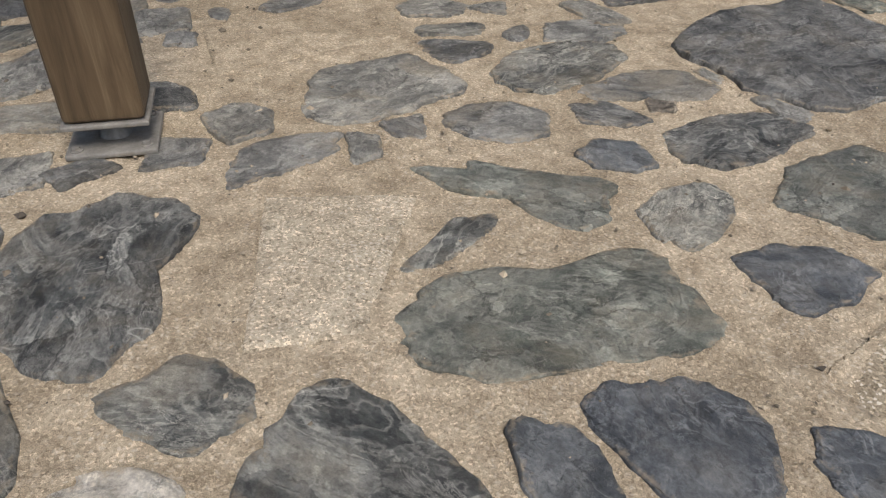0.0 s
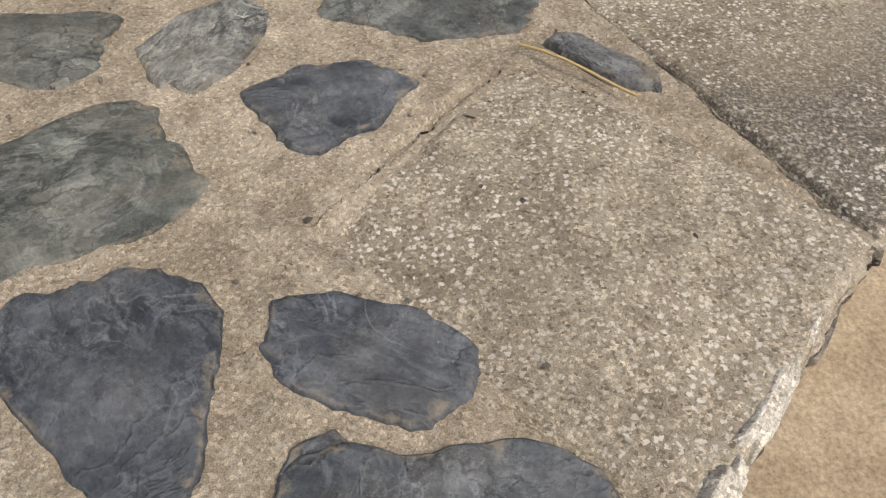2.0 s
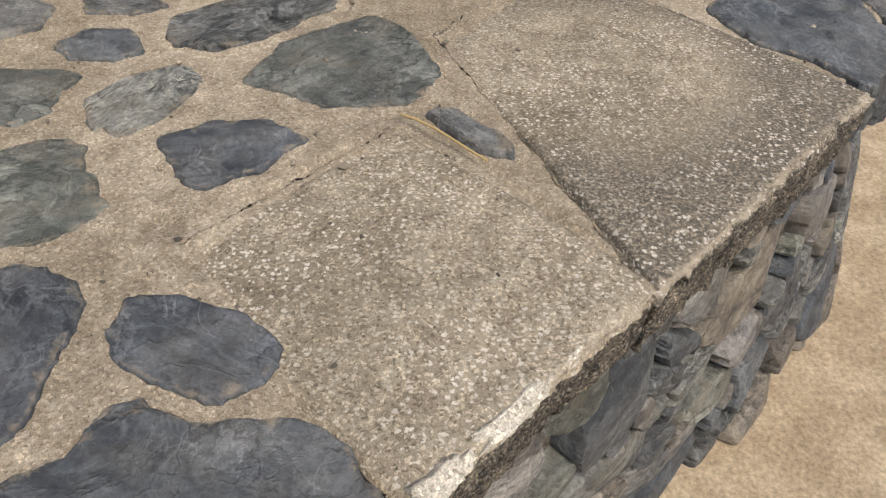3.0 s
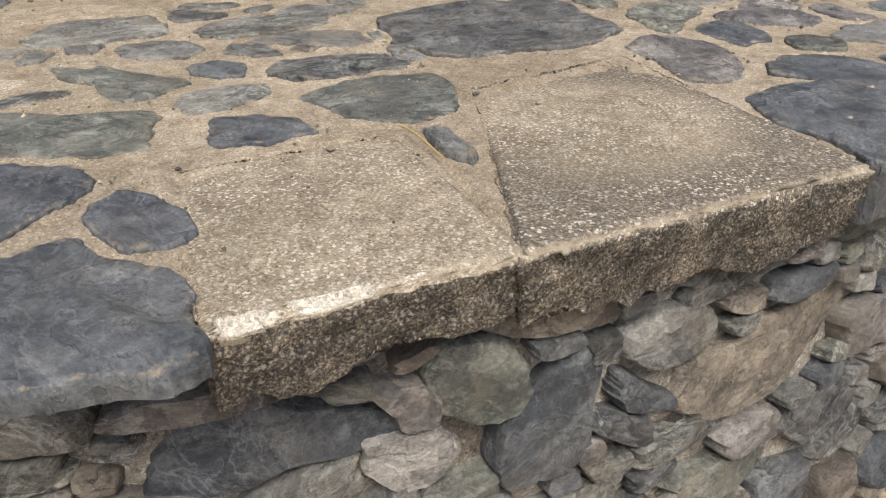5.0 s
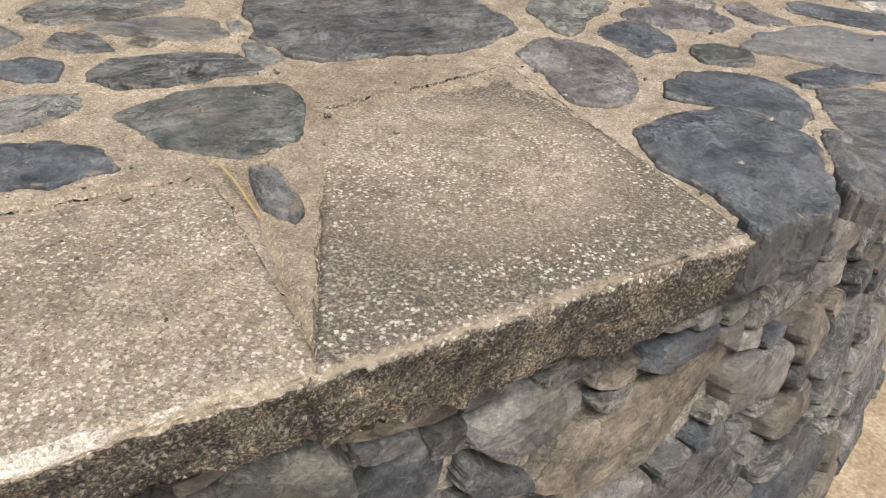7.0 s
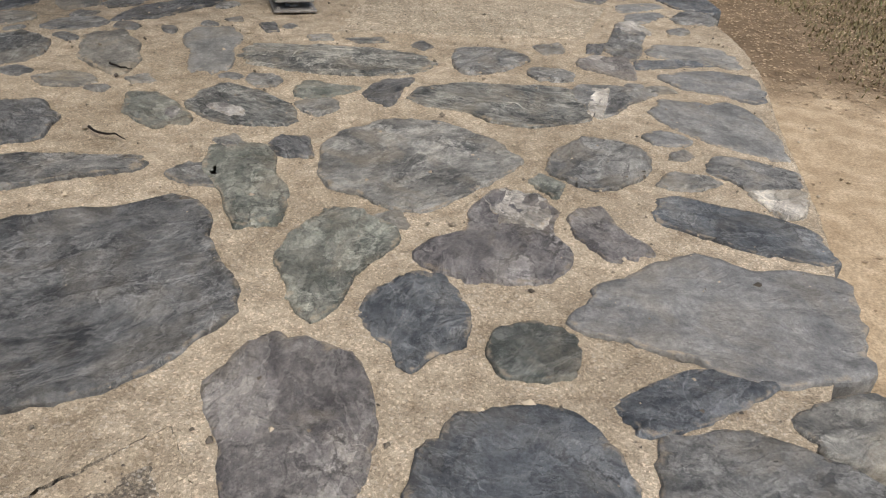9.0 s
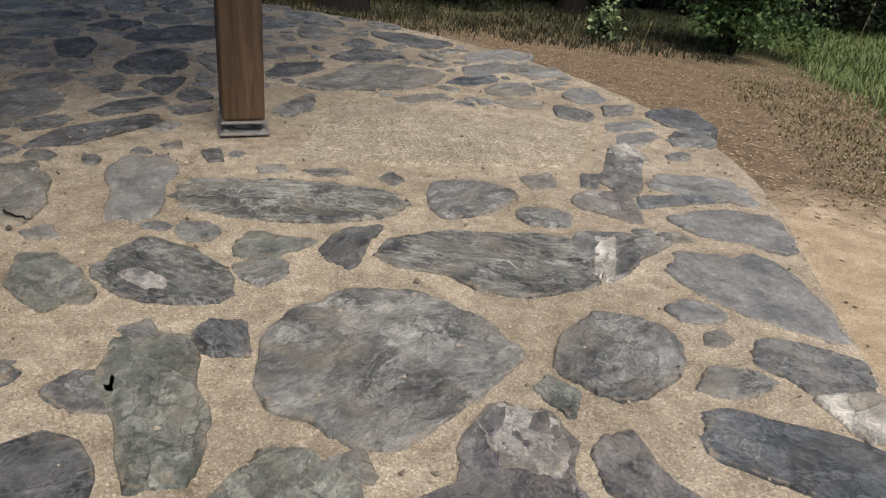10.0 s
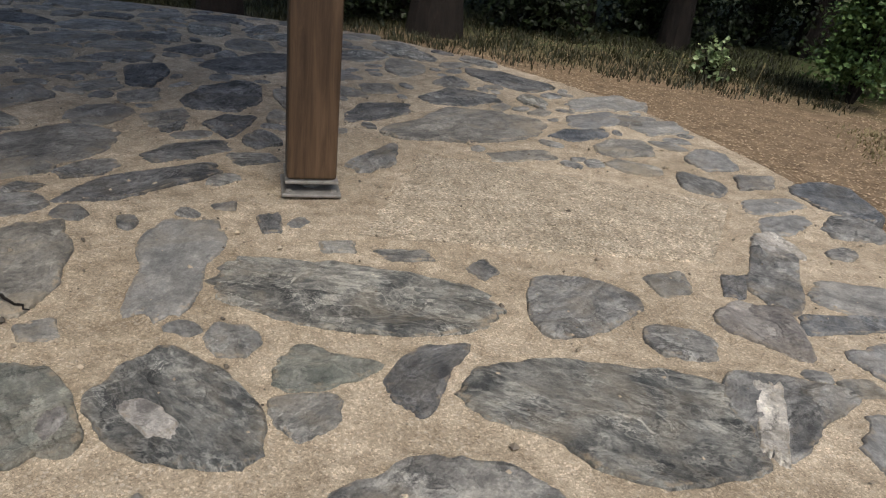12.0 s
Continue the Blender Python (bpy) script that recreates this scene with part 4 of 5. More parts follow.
tree_a = make_tree(-1.3, 14.1, 12.0, 0.36, 5)
tree_b = make_tree(2.6, 16.5, 13.0, 0.22, 6)
tree_c = make_tree(-4.2, 12.4, 11.0, 0.28, 7)
for k, (x, y) in enumerate([(-2.4, 15.4), (-0.6, 17.2), (2.0, 18.6), (-6.1, 14.8), (-4.0, 15.9), (0.1, 19.9), (4.6, 20.8), (8.6, 18.6),
                            (10.7, 19.9), (0.8, 18.0), (6.4, 19.5), (13.0, 21.0), (-8.5, 12.0), (-10.5, 7.0), (3.4, 23.0), (7.5, 24.0),
                            (16.0, 17.0), (18.0, 10.0), (-2.5, 21.0), (11.0, 25.0), (15.5, 24.0), (-7.0, 18.5), (5.2, 17.6), (-12.0, 0.0),
                            (-9.0, -7.0), (16.0, -4.0), (9.0, -12.0), (-1.0, -13.0), (19.0, 3.0)]):
    copy_thing((tree_a, tree_b, tree_c, tree_b)[k % 4], pose(x, y, GROUND - 0.05, 0, 0, 67 * k))
make_bush(4.9, 13.4, 2.2, 3.3, 21, 15000, 0.075, OAK_LEAF, "leafy green oak shrub at the wood's edge")
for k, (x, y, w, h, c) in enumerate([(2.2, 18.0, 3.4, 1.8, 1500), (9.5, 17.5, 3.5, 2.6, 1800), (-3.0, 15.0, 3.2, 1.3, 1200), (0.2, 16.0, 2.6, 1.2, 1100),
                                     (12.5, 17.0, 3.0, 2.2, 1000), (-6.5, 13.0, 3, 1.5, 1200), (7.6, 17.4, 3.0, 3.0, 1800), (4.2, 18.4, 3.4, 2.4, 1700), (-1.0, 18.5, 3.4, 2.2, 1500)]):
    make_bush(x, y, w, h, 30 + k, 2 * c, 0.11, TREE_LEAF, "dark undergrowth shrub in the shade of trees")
make_bush(3.0, 13.6, 0.55, 0.70, 51, 220, 0.10, PALE_LEAF, "small pale oak seedling in dry grass")


def weed(x, y, size, seed, label):
    """A small leafy weed rooted in the sand."""
    rnd = random.Random(seed)
    plant = thing("weed", x, y, GROUND, 0, label, "weed")
    bm = bmesh.new()
    tips = []
    for k in range(6):
        a = k * 1.05 + rnd.uniform(-0.3, 0.3)
        top = Vector((math.cos(a) * size * 0.5, math.sin(a) * size * 0.5, size * rnd.uniform(0.3, 0.7)))
        limb_mesh(bm, [Vector((0, 0, 0)), top * 0.5 + Vector((0, 0, size * 0.1)), top], [0.003, 0.002, 0.001], 4)
        tips += [top, top * 0.7, top * 0.45]
    part("stem", bm, GRASS, plant)
    v, f = leaf_cloud([(t.x + rnd.gauss(0, size * 0.08), t.y + rnd.gauss(0, size * 0.08), t.z + 0.01) for t in tips for _ in range(3)], size * 0.28, seed)
    sheet("foliage", v, f, OAK_LEAF, plant, False)
    return plant


def dry_stalk(x, y, high, seed):
    """A withered upright stalk with a seed head."""
    plant = thing("dry_stalk", x, y, GROUND, 0, "withered upright plant stalk with a seed head", "plant stalk")
    bm = bmesh.new()
    limb_mesh(bm, [Vector((0, 0, 0)), Vector((0.01, 0.01, high * 0.5)), Vector((0.05, 0.0, high))], [0.008, 0.006, 0.004], 5)
    part("stem", bm, PALE_GRASS, plant)
    bm = bmesh.new()
    limb_mesh(bm, [Vector((0.05, 0, high)), Vector((0.055, 0, high + 0.03)), Vector((0.06, 0, high + 0.09))], [0.006, 0.016, 0.003], 6)
    part("seed_head", bm, PALE_GRASS, plant, "pale dry seed head")
    return plant


weed(1.985, 1.175, 0.042, 201, "small green weed growing in sand by the wall")
for k, (x, y, h) in enumerate([(3.45, 12.4, 0.42), (7.6, 15.5, 0.7), (8.4, 16.0, 0.8), (9.3, 15.0, 0.65), (2.5, 13.2, 0.3)]):
    dry_stalk(x, y, h, 300 + k)


def make_grass(name, label, area, count, tall, seed, mat, tufts):
    rnd = random.Random(seed)
    verts, faces = [], []
    homes = [area(rnd) for _ in range(tufts)]
    for _ in range(count):
        hx, hy = rnd.choice(homes)
        x, y = hx + rnd.gauss(0, 0.16), hy + rnd.gauss(0, 0.16)
        h, a = tall * rnd.uniform(0.4, 1.2), rnd.uniform(0, 2 * math.pi)
        w = 0.006 + 0.004 * rnd.random()
        dx, dy, lean = math.cos(a), math.sin(a), h * rnd.uniform(0.3, 1.1)
        o = len(verts)
        z = GROUND + 0.05 * noise.noise((x * 0.5, y * 0.5, 0)) - 0.01
        verts += [(x - dy * w, y + dx * w, z), (x + dy * w, y - dx * w, z), (x + dx * lean * 0.4 + dy * w * 0.7, y + dy * lean * 0.4 - dx * w * 0.7, z + h * 0.6),
                  (x + dx * lean * 0.4 - dy * w * 0.7, y + dy * lean * 0.4 + dx * w * 0.7, z + h * 0.6), (x + dx * lean, y + dy * lean, z + h)]
        faces += [(o, o + 1, o + 2, o + 3), (o + 3, o + 2, o + 4)]
    ob = sheet(name, verts, faces, mat, None, False)
    return tagged(ob, label, "grass", kind="stuff")


make_grass("grass", "lush green meadow grass by the shrub", lambda r: (5.9 + abs(r.gauss(1.2, 3.2)), r.uniform(9.0, 19)), 46000, 0.12, 61, GRASS, 3000)
make_grass("dry_grass", "yellow-green grass at the wood's edge, coloured darker for shade", lambda r: (r.uniform(-8, 4.6), r.uniform(12.6, 17)), 18000, 0.13, 62, GRASS_EDGE, 1100)
make_grass("sparse_grass", "sparse short grass tufts in leaf litter", lambda r: (4.5 + abs(r.gauss(1.2, 1.4)), r.uniform(7.2, 11.5)), 9000, 0.055, 63, DRY_GRASS, 1500)


def make_litter():
    rnd = random.Random(71)
    spots = []
    while len(spots) < 60000:
        a, r = rnd.uniform(radians(-25), radians(100)), rnd.uniform(4.2, 12.5)
        x, y = CX + r * math.cos(a), CY + r * math.sin(a)
        if rnd.random() > min(1, max(0.015, (math.hypot(x - 0.5, y - 1.5) - 6.1) / 1.6)):
            continue
        spots.append((x, y, GROUND + 0.05 * noise.noise((x * 0.5, y * 0.5, 0)) + 0.02 * noise.noise((x * 2, y * 2, 5)) + 0.006))
    v, f = leaf_cloud(spots, 0.030, 72, 0.25, 0.88)
    return tagged(sheet("leaf_litter", v, f, LITTER, None, False), "scattered dry brown fallen leaves", "leaves", kind="stuff")


make_litter()


def make_backdrop():
    m, n, l, b = material("far_wood", 1.0)
    tc = n.new("ShaderNodeTexCoord")
    mp = n.new("ShaderNodeMapping")
    mp.inputs["Scale"].default_value = (1, 1, 0.12)
    l.new(tc.outputs["Object"], mp.inputs["Vector"])
    f = noise_tex(n, l, mp.outputs[0], 1.1, 8, 0.75)
    c = ramp(n, [(0.35, (0.008, 0.010, 0.006)), (0.55, (0.022, 0.026, 0.014)), (0.75, (0.045, 0.055, 0.026))])
    l.new(f, c.inputs[0])
    l.new(c.outputs[0], b.inputs["Base Color"])
    verts, faces = [], []
    n2 = 160
    for i in range(n2):
        a = 2 * math.pi * i / n2
        r = 52 + 3 * noise.noise((math.cos(a) * 6, math.sin(a) * 6, 0))
        top = 11 + 4 * noise.noise((math.cos(a) * 25, math.sin(a) * 25, 4))
        verts += [(r * math.cos(a), r * math.sin(a), GROUND - 0.5), (r * math.cos(a), r * math.sin(a), top)]
    faces = [(2 * i, 2 * ((i + 1) % n2), 2 * ((i + 1) % n2) + 1, 2 * i + 1) for i in range(n2)]
    return tagged(sheet("backdrop", verts, faces, m), "dark far edge of dense woodland", "woodland", kind="structure")


make_backdrop()


# ---- paving stones ----
slab(1.000, 2.101, 0.796, 0.650, 52, "dark", (0.02, 26), (0.08, 31), (0.01, 19), (0.03, 28), (0.01, 23), (0.01, -6), (0.01, -16), (0.02, -8))
slab(1.197, 2.674, 0.494, 0.175, 122, "green", (0.08, 55), (0.09, -44), (0.04, 9), (0.05, 9), (0.05, -11), (0.02, -15), (0.02, 17), (0.02, 3))
slab(1.067, 2.658, 0.141, 0.113, 155, "grey", (0.08, 46), (0.03, -10), (0.07, -27), (0.03, -14), (0.02, 16), (0.02, -1), (0.01, 15), (0.01, 11))
slab(1.586, 2.914, 0.571, 0.507, 62, "grey", (0.05, -44), (0.04, 40), (0.04, 18), (0.02, -19), (0.02, 8), (0.01, -8), (0.01, -15), (0.01, -11))
slab(1.504, 2.402, 0.410, 0.213, 89, "green", (0.12, -53), (0.10, 21), (0.02, 1), (0.03, -14), (0.01, -8), (0.01, -22), (0.01, 15), (0.02, -3))
slab(1.869, 2.562, 0.448, 0.274, 79, "purple", (0.18, 13), (0.06, -39), (0.10, -24), (0.03, 8), (0.05, 14), (0.03, -17), (0.04, -7), (0.01, 9))
slab(1.955, 2.852, 0.111, 0.072, 121, "green", (0.10, 40), (0.12, -15), (0.03, -14), (0.02, -13), (0.04, 8), (0.02, -14), (0.01, -14), (0.02, -15))
slab(2.099, 2.635, 0.253, 0.129, 121, "purple", (0.10, -23), (0.12, -39), (0.07, 19), (0.01, 20), (0.02, -16), (0.04, 3), (0.03, -8), (0.02, -17))
slab(1.729, 2.227, 0.290, 0.198, 101, "blue", (0.03, -33), (0.08, -9), (0.04, 27), (0.03, -9), (0.03, 14), (0.01, -8), (0.01, 4), (0.01, -10))
slab(1.962, 2.172, 0.177, 0.157, 32, "green", (0.00, 40), (0.04, 23), (0.01, -7), (0.01, -4), (0.01, 9), (0.03, -22), (0.01, 12), (0.00, 12))
slab(2.361, 2.385, 0.591, 0.389, 15, "flat", (0.07, 53), (0.07, 15), (0.05, 32), (0.02, 26), (0.03, -15), (0.02, -4), (0.02, -12), (0.02, 10))
slab(2.243, 2.110, 0.302, 0.118, 32, "blue", (0.06, -20), (0.06, -29), (0.03, 2), (0.02, -24), (0.02, -22), (0.01, -13), (0.02, -13), (0.01, 9))
slab(1.973, 1.883, 0.349, 0.279, 170, "blue", (0.14, 27), (0.07, 43), (0.05, -25), (0.00, -6), (0.01, -7), (0.02, -3), (0.02, 3), (0.02, 16))
slab(1.936, 1.520, 0.483, 0.371, 98, "blue", (0.10, -44), (0.04, -4), (0.01, 11), (0.03, -10), (0.01, 11), (0.03, -13), (0.01, 12), (0.01, -9), deep=0.13)
slab(1.588, 1.900, 0.465, 0.265, 111, "purple", (0.08, 45), (0.03, -35), (0.04, -3), (0.02, 14), (0.01, 13), (0.01, -15), (0.01, -16), (0.00, -10))
slab(2.432, 2.759, 0.441, 0.209, 164, "blue", (0.03, 38), (0.07, -36), (0.02, 26), (0.01, -28), (0.02, -5), (0.02, 3), (0.01, 4), (0.01, 2))
slab(2.526, 3.089, 0.258, 0.199, 170, "grey", (0.06, -25), (0.01, 10), (0.06, 17), (0.05, 29), (0.00, 12), (0.02, -6), (0.01, -3), (0.00, -11))
slab(2.333, 2.983, 0.173, 0.096, 23, "grey", (0.07, -23), (0.02, 17), (0.04, -34), (0.04, -19), (0.01, 25), (0.01, 10), (0.02, -16), (0.01, 3))
slab(2.571, 2.925, 0.156, 0.125, 66, "white", (0.16, -25), (0.09, -10), (0.02, 34), (0.02, -26), (0.06, -16), (0.00, 12), (0.01, 14), (0.02, 17))
slab(1.793, 3.424, 0.588, 0.362, 2, "schist", (0.09, -59), (0.01, 25), (0.06, -12), (0.01, -19), (0.01, 8), (0.01, 20), (0.01, 19), (0.01, 18))
slab(2.131, 3.576, 0.320, 0.212, 53, "grey", (0.21, -25), (0.06, -33), (0.02, 15), (0.04, -27), (0.03, 24), (0.00, 7), (0.01, 8), (0.01, 4))
slab(2.488, 3.447, 0.464, 0.343, 128, "flat", (0.12, 50), (0.05, 6), (0.01, -12), (0.04, -4), (0.02, 19), (0.01, 7), (0.02, 15), (0.00, -11))
slab(2.307, 3.270, 0.143, 0.109, 13, "flat", (0.02, -18), (0.01, -43), (0.04, 20), (0.04, -13), (0.02, -8), (0.01, -6), (0.01, -11), (0.01, -17))
slab(2.541, 3.858, 0.377, 0.272, 176, "flat", (0.14, 6), (0.04, -44), (0.02, -22), (0.05, 0), (0.02, 18), (0.01, 6), (0.02, 2), (0.01, 16))
slab(1.677, 3.848, 0.348, 0.260, 66, "grey", (0.12, -44), (0.02, 5), (0.01, 24), (0.03, 20), (0.01, -26), (0.01, -8), (0.01, -2), (0.01, 9))
slab(1.148, 3.648, 0.705, 0.328, 9, "schist", (0.03, 30), (0.05, 43), (0.01, -10), (0.01, -29), (0.01, -6), (0.01, 5), (0.00, 6), (0.01, 3))
slab(1.928, 3.764, 0.179, 0.140, 9, "grey", (0.02, 30), (0.05, 44), (0.01, 13), (0.05, 4), (0.00, -19), (0.01, 4), (0.01, 15), (0.01, -17))
slab(2.142, 3.933, 0.246, 0.213, 118, "purple", (0.14, -51), (0.08, 7), (0.02, 15), (0.05, 3), (0.03, -20), (0.00, 3), (0.02, -18), (0.02, 5))
slab(2.377, 4.044, 0.328, 0.083, 23, "blue", (0.15, -15), (0.10, -39), (0.03, -18), (0.04, -11), (0.05, 22), (0.00, 11), (0.01, -20), (0.03, 13))
slab(2.496, 4.206, 0.378, 0.230, 175, "flat", (0.11, 19), (0.09, -40), (0.03, -27), (0.05, 13), (0.02, -17), (0.01, 3), (0.02, 11), (0.02, -10))
slab(2.224, 4.292, 0.512, 0.154, 85, "grey", (0.05, -14), (0.08, 34), (0.01, -9), (0.04, 2), (0.01, 5), (0.01, -9), (0.01, 0), (0.02, 15))
slab(0.975, 3.359, 0.131, 0.105, 142, "grey", (0.05, 15), (0.02, -8), (0.02, 24), (0.05, 1), (0.01, 6), (0.01, -20), (0.01, 7), (0.00, -1))
slab(1.186, 3.332, 0.197, 0.140, 29, "green", (0.18, -11), (0.07, 11), (0.02, 20), (0.03, -15), (0.03, 3), (0.04, 5), (0.01, -19), (0.01, 1))
slab(1.392, 3.398, 0.272, 0.118, 84, "dark", (0.17, -24), (0.10, -42), (0.05, 25), (0.03, -25), (0.05, 16), (0.02, 3), (0.02, -7), (0.02, 4))
slab(1.000, 3.122, 0.393, 0.256, 150, "schist", (0.07, -35), (0.02, -24), (0.01, -30), (0.01, -2), (0.01, 24), (0.02, 17), (0.01, 10), (0.00, 5))
slab(1.242, 2.886, 0.151, 0.110, 131, "dark", (0.05, -48), (0.07, 21), (0.04, -2), (0.00, 11), (0.01, -9), (0.03, -20), (0.01, 3), (0.01, 1))
slab(2.094, 3.040, 0.356, 0.267, 63, "grey", (0.01, -28), (0.03, 43), (0.02, -10), (0.00, -16), (0.01, -14), (0.01, 3), (0.01, 12), (0.01, 10))
slab(2.334, 3.155, 0.080, 0.054, 45, "grey", (0.05, 58), (0.03, 29), (0.08, 32), (0.02, -0), (0.01, -8), (0.01, -5), (0.01, -11), (0.02, -3))
slab(0.672, 3.632, 0.568, 0.195, 112, "flat", (0.12, -57), (0.10, -44), (0.08, 1), (0.01, 15), (0.03, 26), (0.01, 4), (0.01, -6), (0.02, -1))
slab(1.072, 5.324, 0.786, 0.457, 52, "dusty", (0.10, -56), (0.07, -12), (0.01, 15), (0.02, -23), (0.02, -23), (0.01, -17), (0.02, 3), (0.01, 14))
slab(0.642, 5.301, 0.427, 0.216, 73, "dark", (0.08, -43), (0.04, -7), (0.04, 3), (0.03, 6), (0.03, -16), (0.01, -13), (0.02, -8), (0.01, 7))
slab(0.920, 5.815, 0.455, 0.296, 50, "dark", (0.06, -43), (0.03, -22), (0.03, 9), (0.04, 18), (0.02, 4), (0.01, -17), (0.02, -2), (0.01, 2))
slab(1.411, 3.925, 0.098, 0.069, 100, "dark", (0.03, 2), (0.14, 2), (0.01, -34), (0.00, -4), (0.02, 2), (0.04, 2), (0.01, -18), (0.00, -0))
slab(0.243, 4.385, 0.333, 0.167, 65, "dark", (0.01, -35), (0.02, 23), (0.05, 18), (0.04, 17), (0.02, -8), (0.01, 13), (0.00, -18), (0.01, -17))
slab(-0.027, 5.136, 0.559, 0.325, 102, "dark", (0.07, -2), (0.02, -25), (0.02, -4), (0.02, 9), (0.03, 11), (0.01, -8), (0.01, 5), (0.01, 4))
slab(-0.481, 0.868, 0.453, 0.303, 105, "schist", (0.12, -41), (0.05, 30), (0.04, 13), (0.05, -6), (0.03, -10), (0.01, 15), (0.01, 10), (0.01, 18))
slab(-0.220, 0.625, 0.194, 0.151, 3, "schist", (0.08, -44), (0.09, 7), (0.02, -34), (0.02, -12), (0.02, -20), (0.02, 14), (0.02, -19), (0.01, -4))
slab(0.292, 0.878, 0.520, 0.259, 20, "green", (0.03, 59), (0.11, -44), (0.04, -23), (0.04, 1), (0.03, 5), (0.01, 14), (0.01, 17), (0.02, -13))
slab(0.238, 1.229, 0.367, 0.148, 168, "green", (0.22, 2), (0.11, 31), (0.08, 28), (0.06, -6), (0.04, 2), (0.05, 5), (0.04, -2), (0.03, -3))
slab(0.104, 1.045, 0.222, 0.064, 57, "schist", (0.08, -50), (0.08, -23), (0.05, 2), (0.02, 14), (0.01, -25), (0.01, -14), (0.03, -12), (0.01, 2))
slab(0.534, 1.199, 0.231, 0.155, 60, "schist", (0.06, -16), (0.03, 34), (0.01, -27), (0.01, -23), (0.02, 17), (0.03, -20), (0.01, 9), (0.01, 3))
slab(0.707, 1.038, 0.211, 0.172, 20, "blue", (0.11, 6), (0.05, -34), (0.02, 6), (0.01, -3), (0.04, -14), (0.01, 4), (0.01, -6), (0.01, -8))
slab(0.906, 1.323, 0.350, 0.319, 35, "green", (0.10, 41), (0.02, -36), (0.02, -35), (0.03, -17), (0.03, 8), (0.02, -2), (0.02, 0), (0.01, 16))
slab(0.466, 0.637, 0.295, 0.198, 119, "blue", (0.19, 45), (0.03, -28), (0.02, -29), (0.03, -16), (0.02, 1), (0.02, 5), (0.01, -1), (0.01, 14))
slab(-0.146, 1.639, 0.413, 0.312, 51, "grey", (0.06, -45), (0.06, 30), (0.05, 24), (0.01, 2), (0.01, 4), (0.01, -12), (0.02, -12), (0.01, -10))
slab(0.290, 1.851, 0.419, 0.242, 47, "schist", (0.05, -19), (0.02, -28), (0.01, 12), (0.02, -25), (0.00, -14), (0.03, 3), (0.00, -13), (0.00, 6))
slab(0.155, 1.506, 0.237, 0.180, 7, "grey", (0.05, 55), (0.01, 42), (0.01, 30), (0.02, -28), (0.02, 23), (0.01, -18), (0.02, 1), (0.01, -5))
slab(-0.279, 1.280, 0.260, 0.131, 49, "grey", (0.10, -31), (0.05, 20), (0.02, -1), (0.01, -28), (0.04, 5), (0.02, -13), (0.00, -2), (0.02, -4))
slab(0.680, 1.519, 0.360, 0.199, 34, "schist", (0.05, -8), (0.03, -31), (0.03, -24), (0.02, -20), (0.02, -23), (0.02, -6), (0.01, 16), (0.01, 12))
slab(0.411, 1.394, 0.152, 0.119, 176, "blue", (0.06, 31), (0.01, 42), (0.04, 16), (0.04, -4), (0.01, 8), (0.02, 20), (0.01, 8), (0.01, 15))
slab(0.014, 1.903, 0.186, 0.143, 14, "dark", (0.15, 21), (0.05, 45), (0.03, -26), (0.06, 23), (0.02, -17), (0.02, -7), (0.02, -19), (0.02, -3))
slab(-0.014, 2.046, 0.206, 0.086, 18, "schist", (0.07, 43), (0.13, 38), (0.02, 1), (0.00, -29), (0.03, -11), (0.03, -7), (0.02, 17), (0.01, 2))
slab(0.360, 2.109, 0.244, 0.180, 31, "grey", (0.01, 43), (0.04, 37), (0.08, -24), (0.02, 24), (0.00, 16), (0.01, -3), (0.02, 2), (0.02, 12))
slab(0.723, 0.620, 0.235, 0.130, 153, "blue", (0.03, -21), (0.05, -41), (0.02, -11), (0.00, -1), (0.01, 20), (0.01, -22), (0.02, -17), (0.00, -8))
slab(0.765, 3.018, 0.300, 0.154, 140, "green", (0.06, -11), (0.04, 39), (0.06, 6), (0.03, 20), (0.01, -6), (0.01, 4), (0.00, 13), (0.01, 13))
slab(1.220, 3.190, 0.129, 0.131, 71, "grey", (0.12, -18), (0.07, 9), (0.04, -3), (0.03, -17), (0.02, -3), (0.02, -3), (0.00, 7), (0.02, -6))
slab(0.360, 3.478, 0.492, 0.200, 125, "dusty", (0.06, -50), (0.01, 11), (0.04, -35), (0.03, -16), (0.01, -19), (0.01, 10), (0.01, 9), (0.00, 0))
slab(-0.168, 4.225, 0.456, 0.374, 91, "dusty", (0.05, -5), (0.03, 33), (0.03, -33), (0.03, -25), (0.02, -23), (0.02, 2), (0.01, 19), (0.00, 17))
slab(0.084, 4.066, 0.206, 0.123, 72, "dark", (0.07, 17), (0.01, -33), (0.03, -21), (0.05, 20), (0.01, -26), (0.01, -15), (0.01, 18), (0.00, -16))
slab(0.029, 3.842, 0.106, 0.065, 47, "dark", (0.06, -29), (0.05, 20), (0.07, 10), (0.01, -27), (0.03, -1), (0.01, -5), (0.02, 15), (0.01, 11))
slab(-0.273, 4.597, 0.310, 0.224, 104, "dusty", (0.01, 8), (0.03, 8), (0.02, 1), (0.05, -10), (0.02, 10), (0.01, 7), (0.00, 3), (0.01, -2))
slab(0.025, 4.619, 0.191, 0.104, 121, "dark", (0.03, 30), (0.01, -2), (0.08, 4), (0.00, -26), (0.01, 18), (0.01, 13), (0.00, -0), (0.02, 4))
slab(0.205, 4.754, 0.282, 0.155, 105, "dark", (0.17, -38), (0.05, 28), (0.04, 30), (0.05, 24), (0.03, -4), (0.02, 3), (0.01, -2), (0.01, -12))
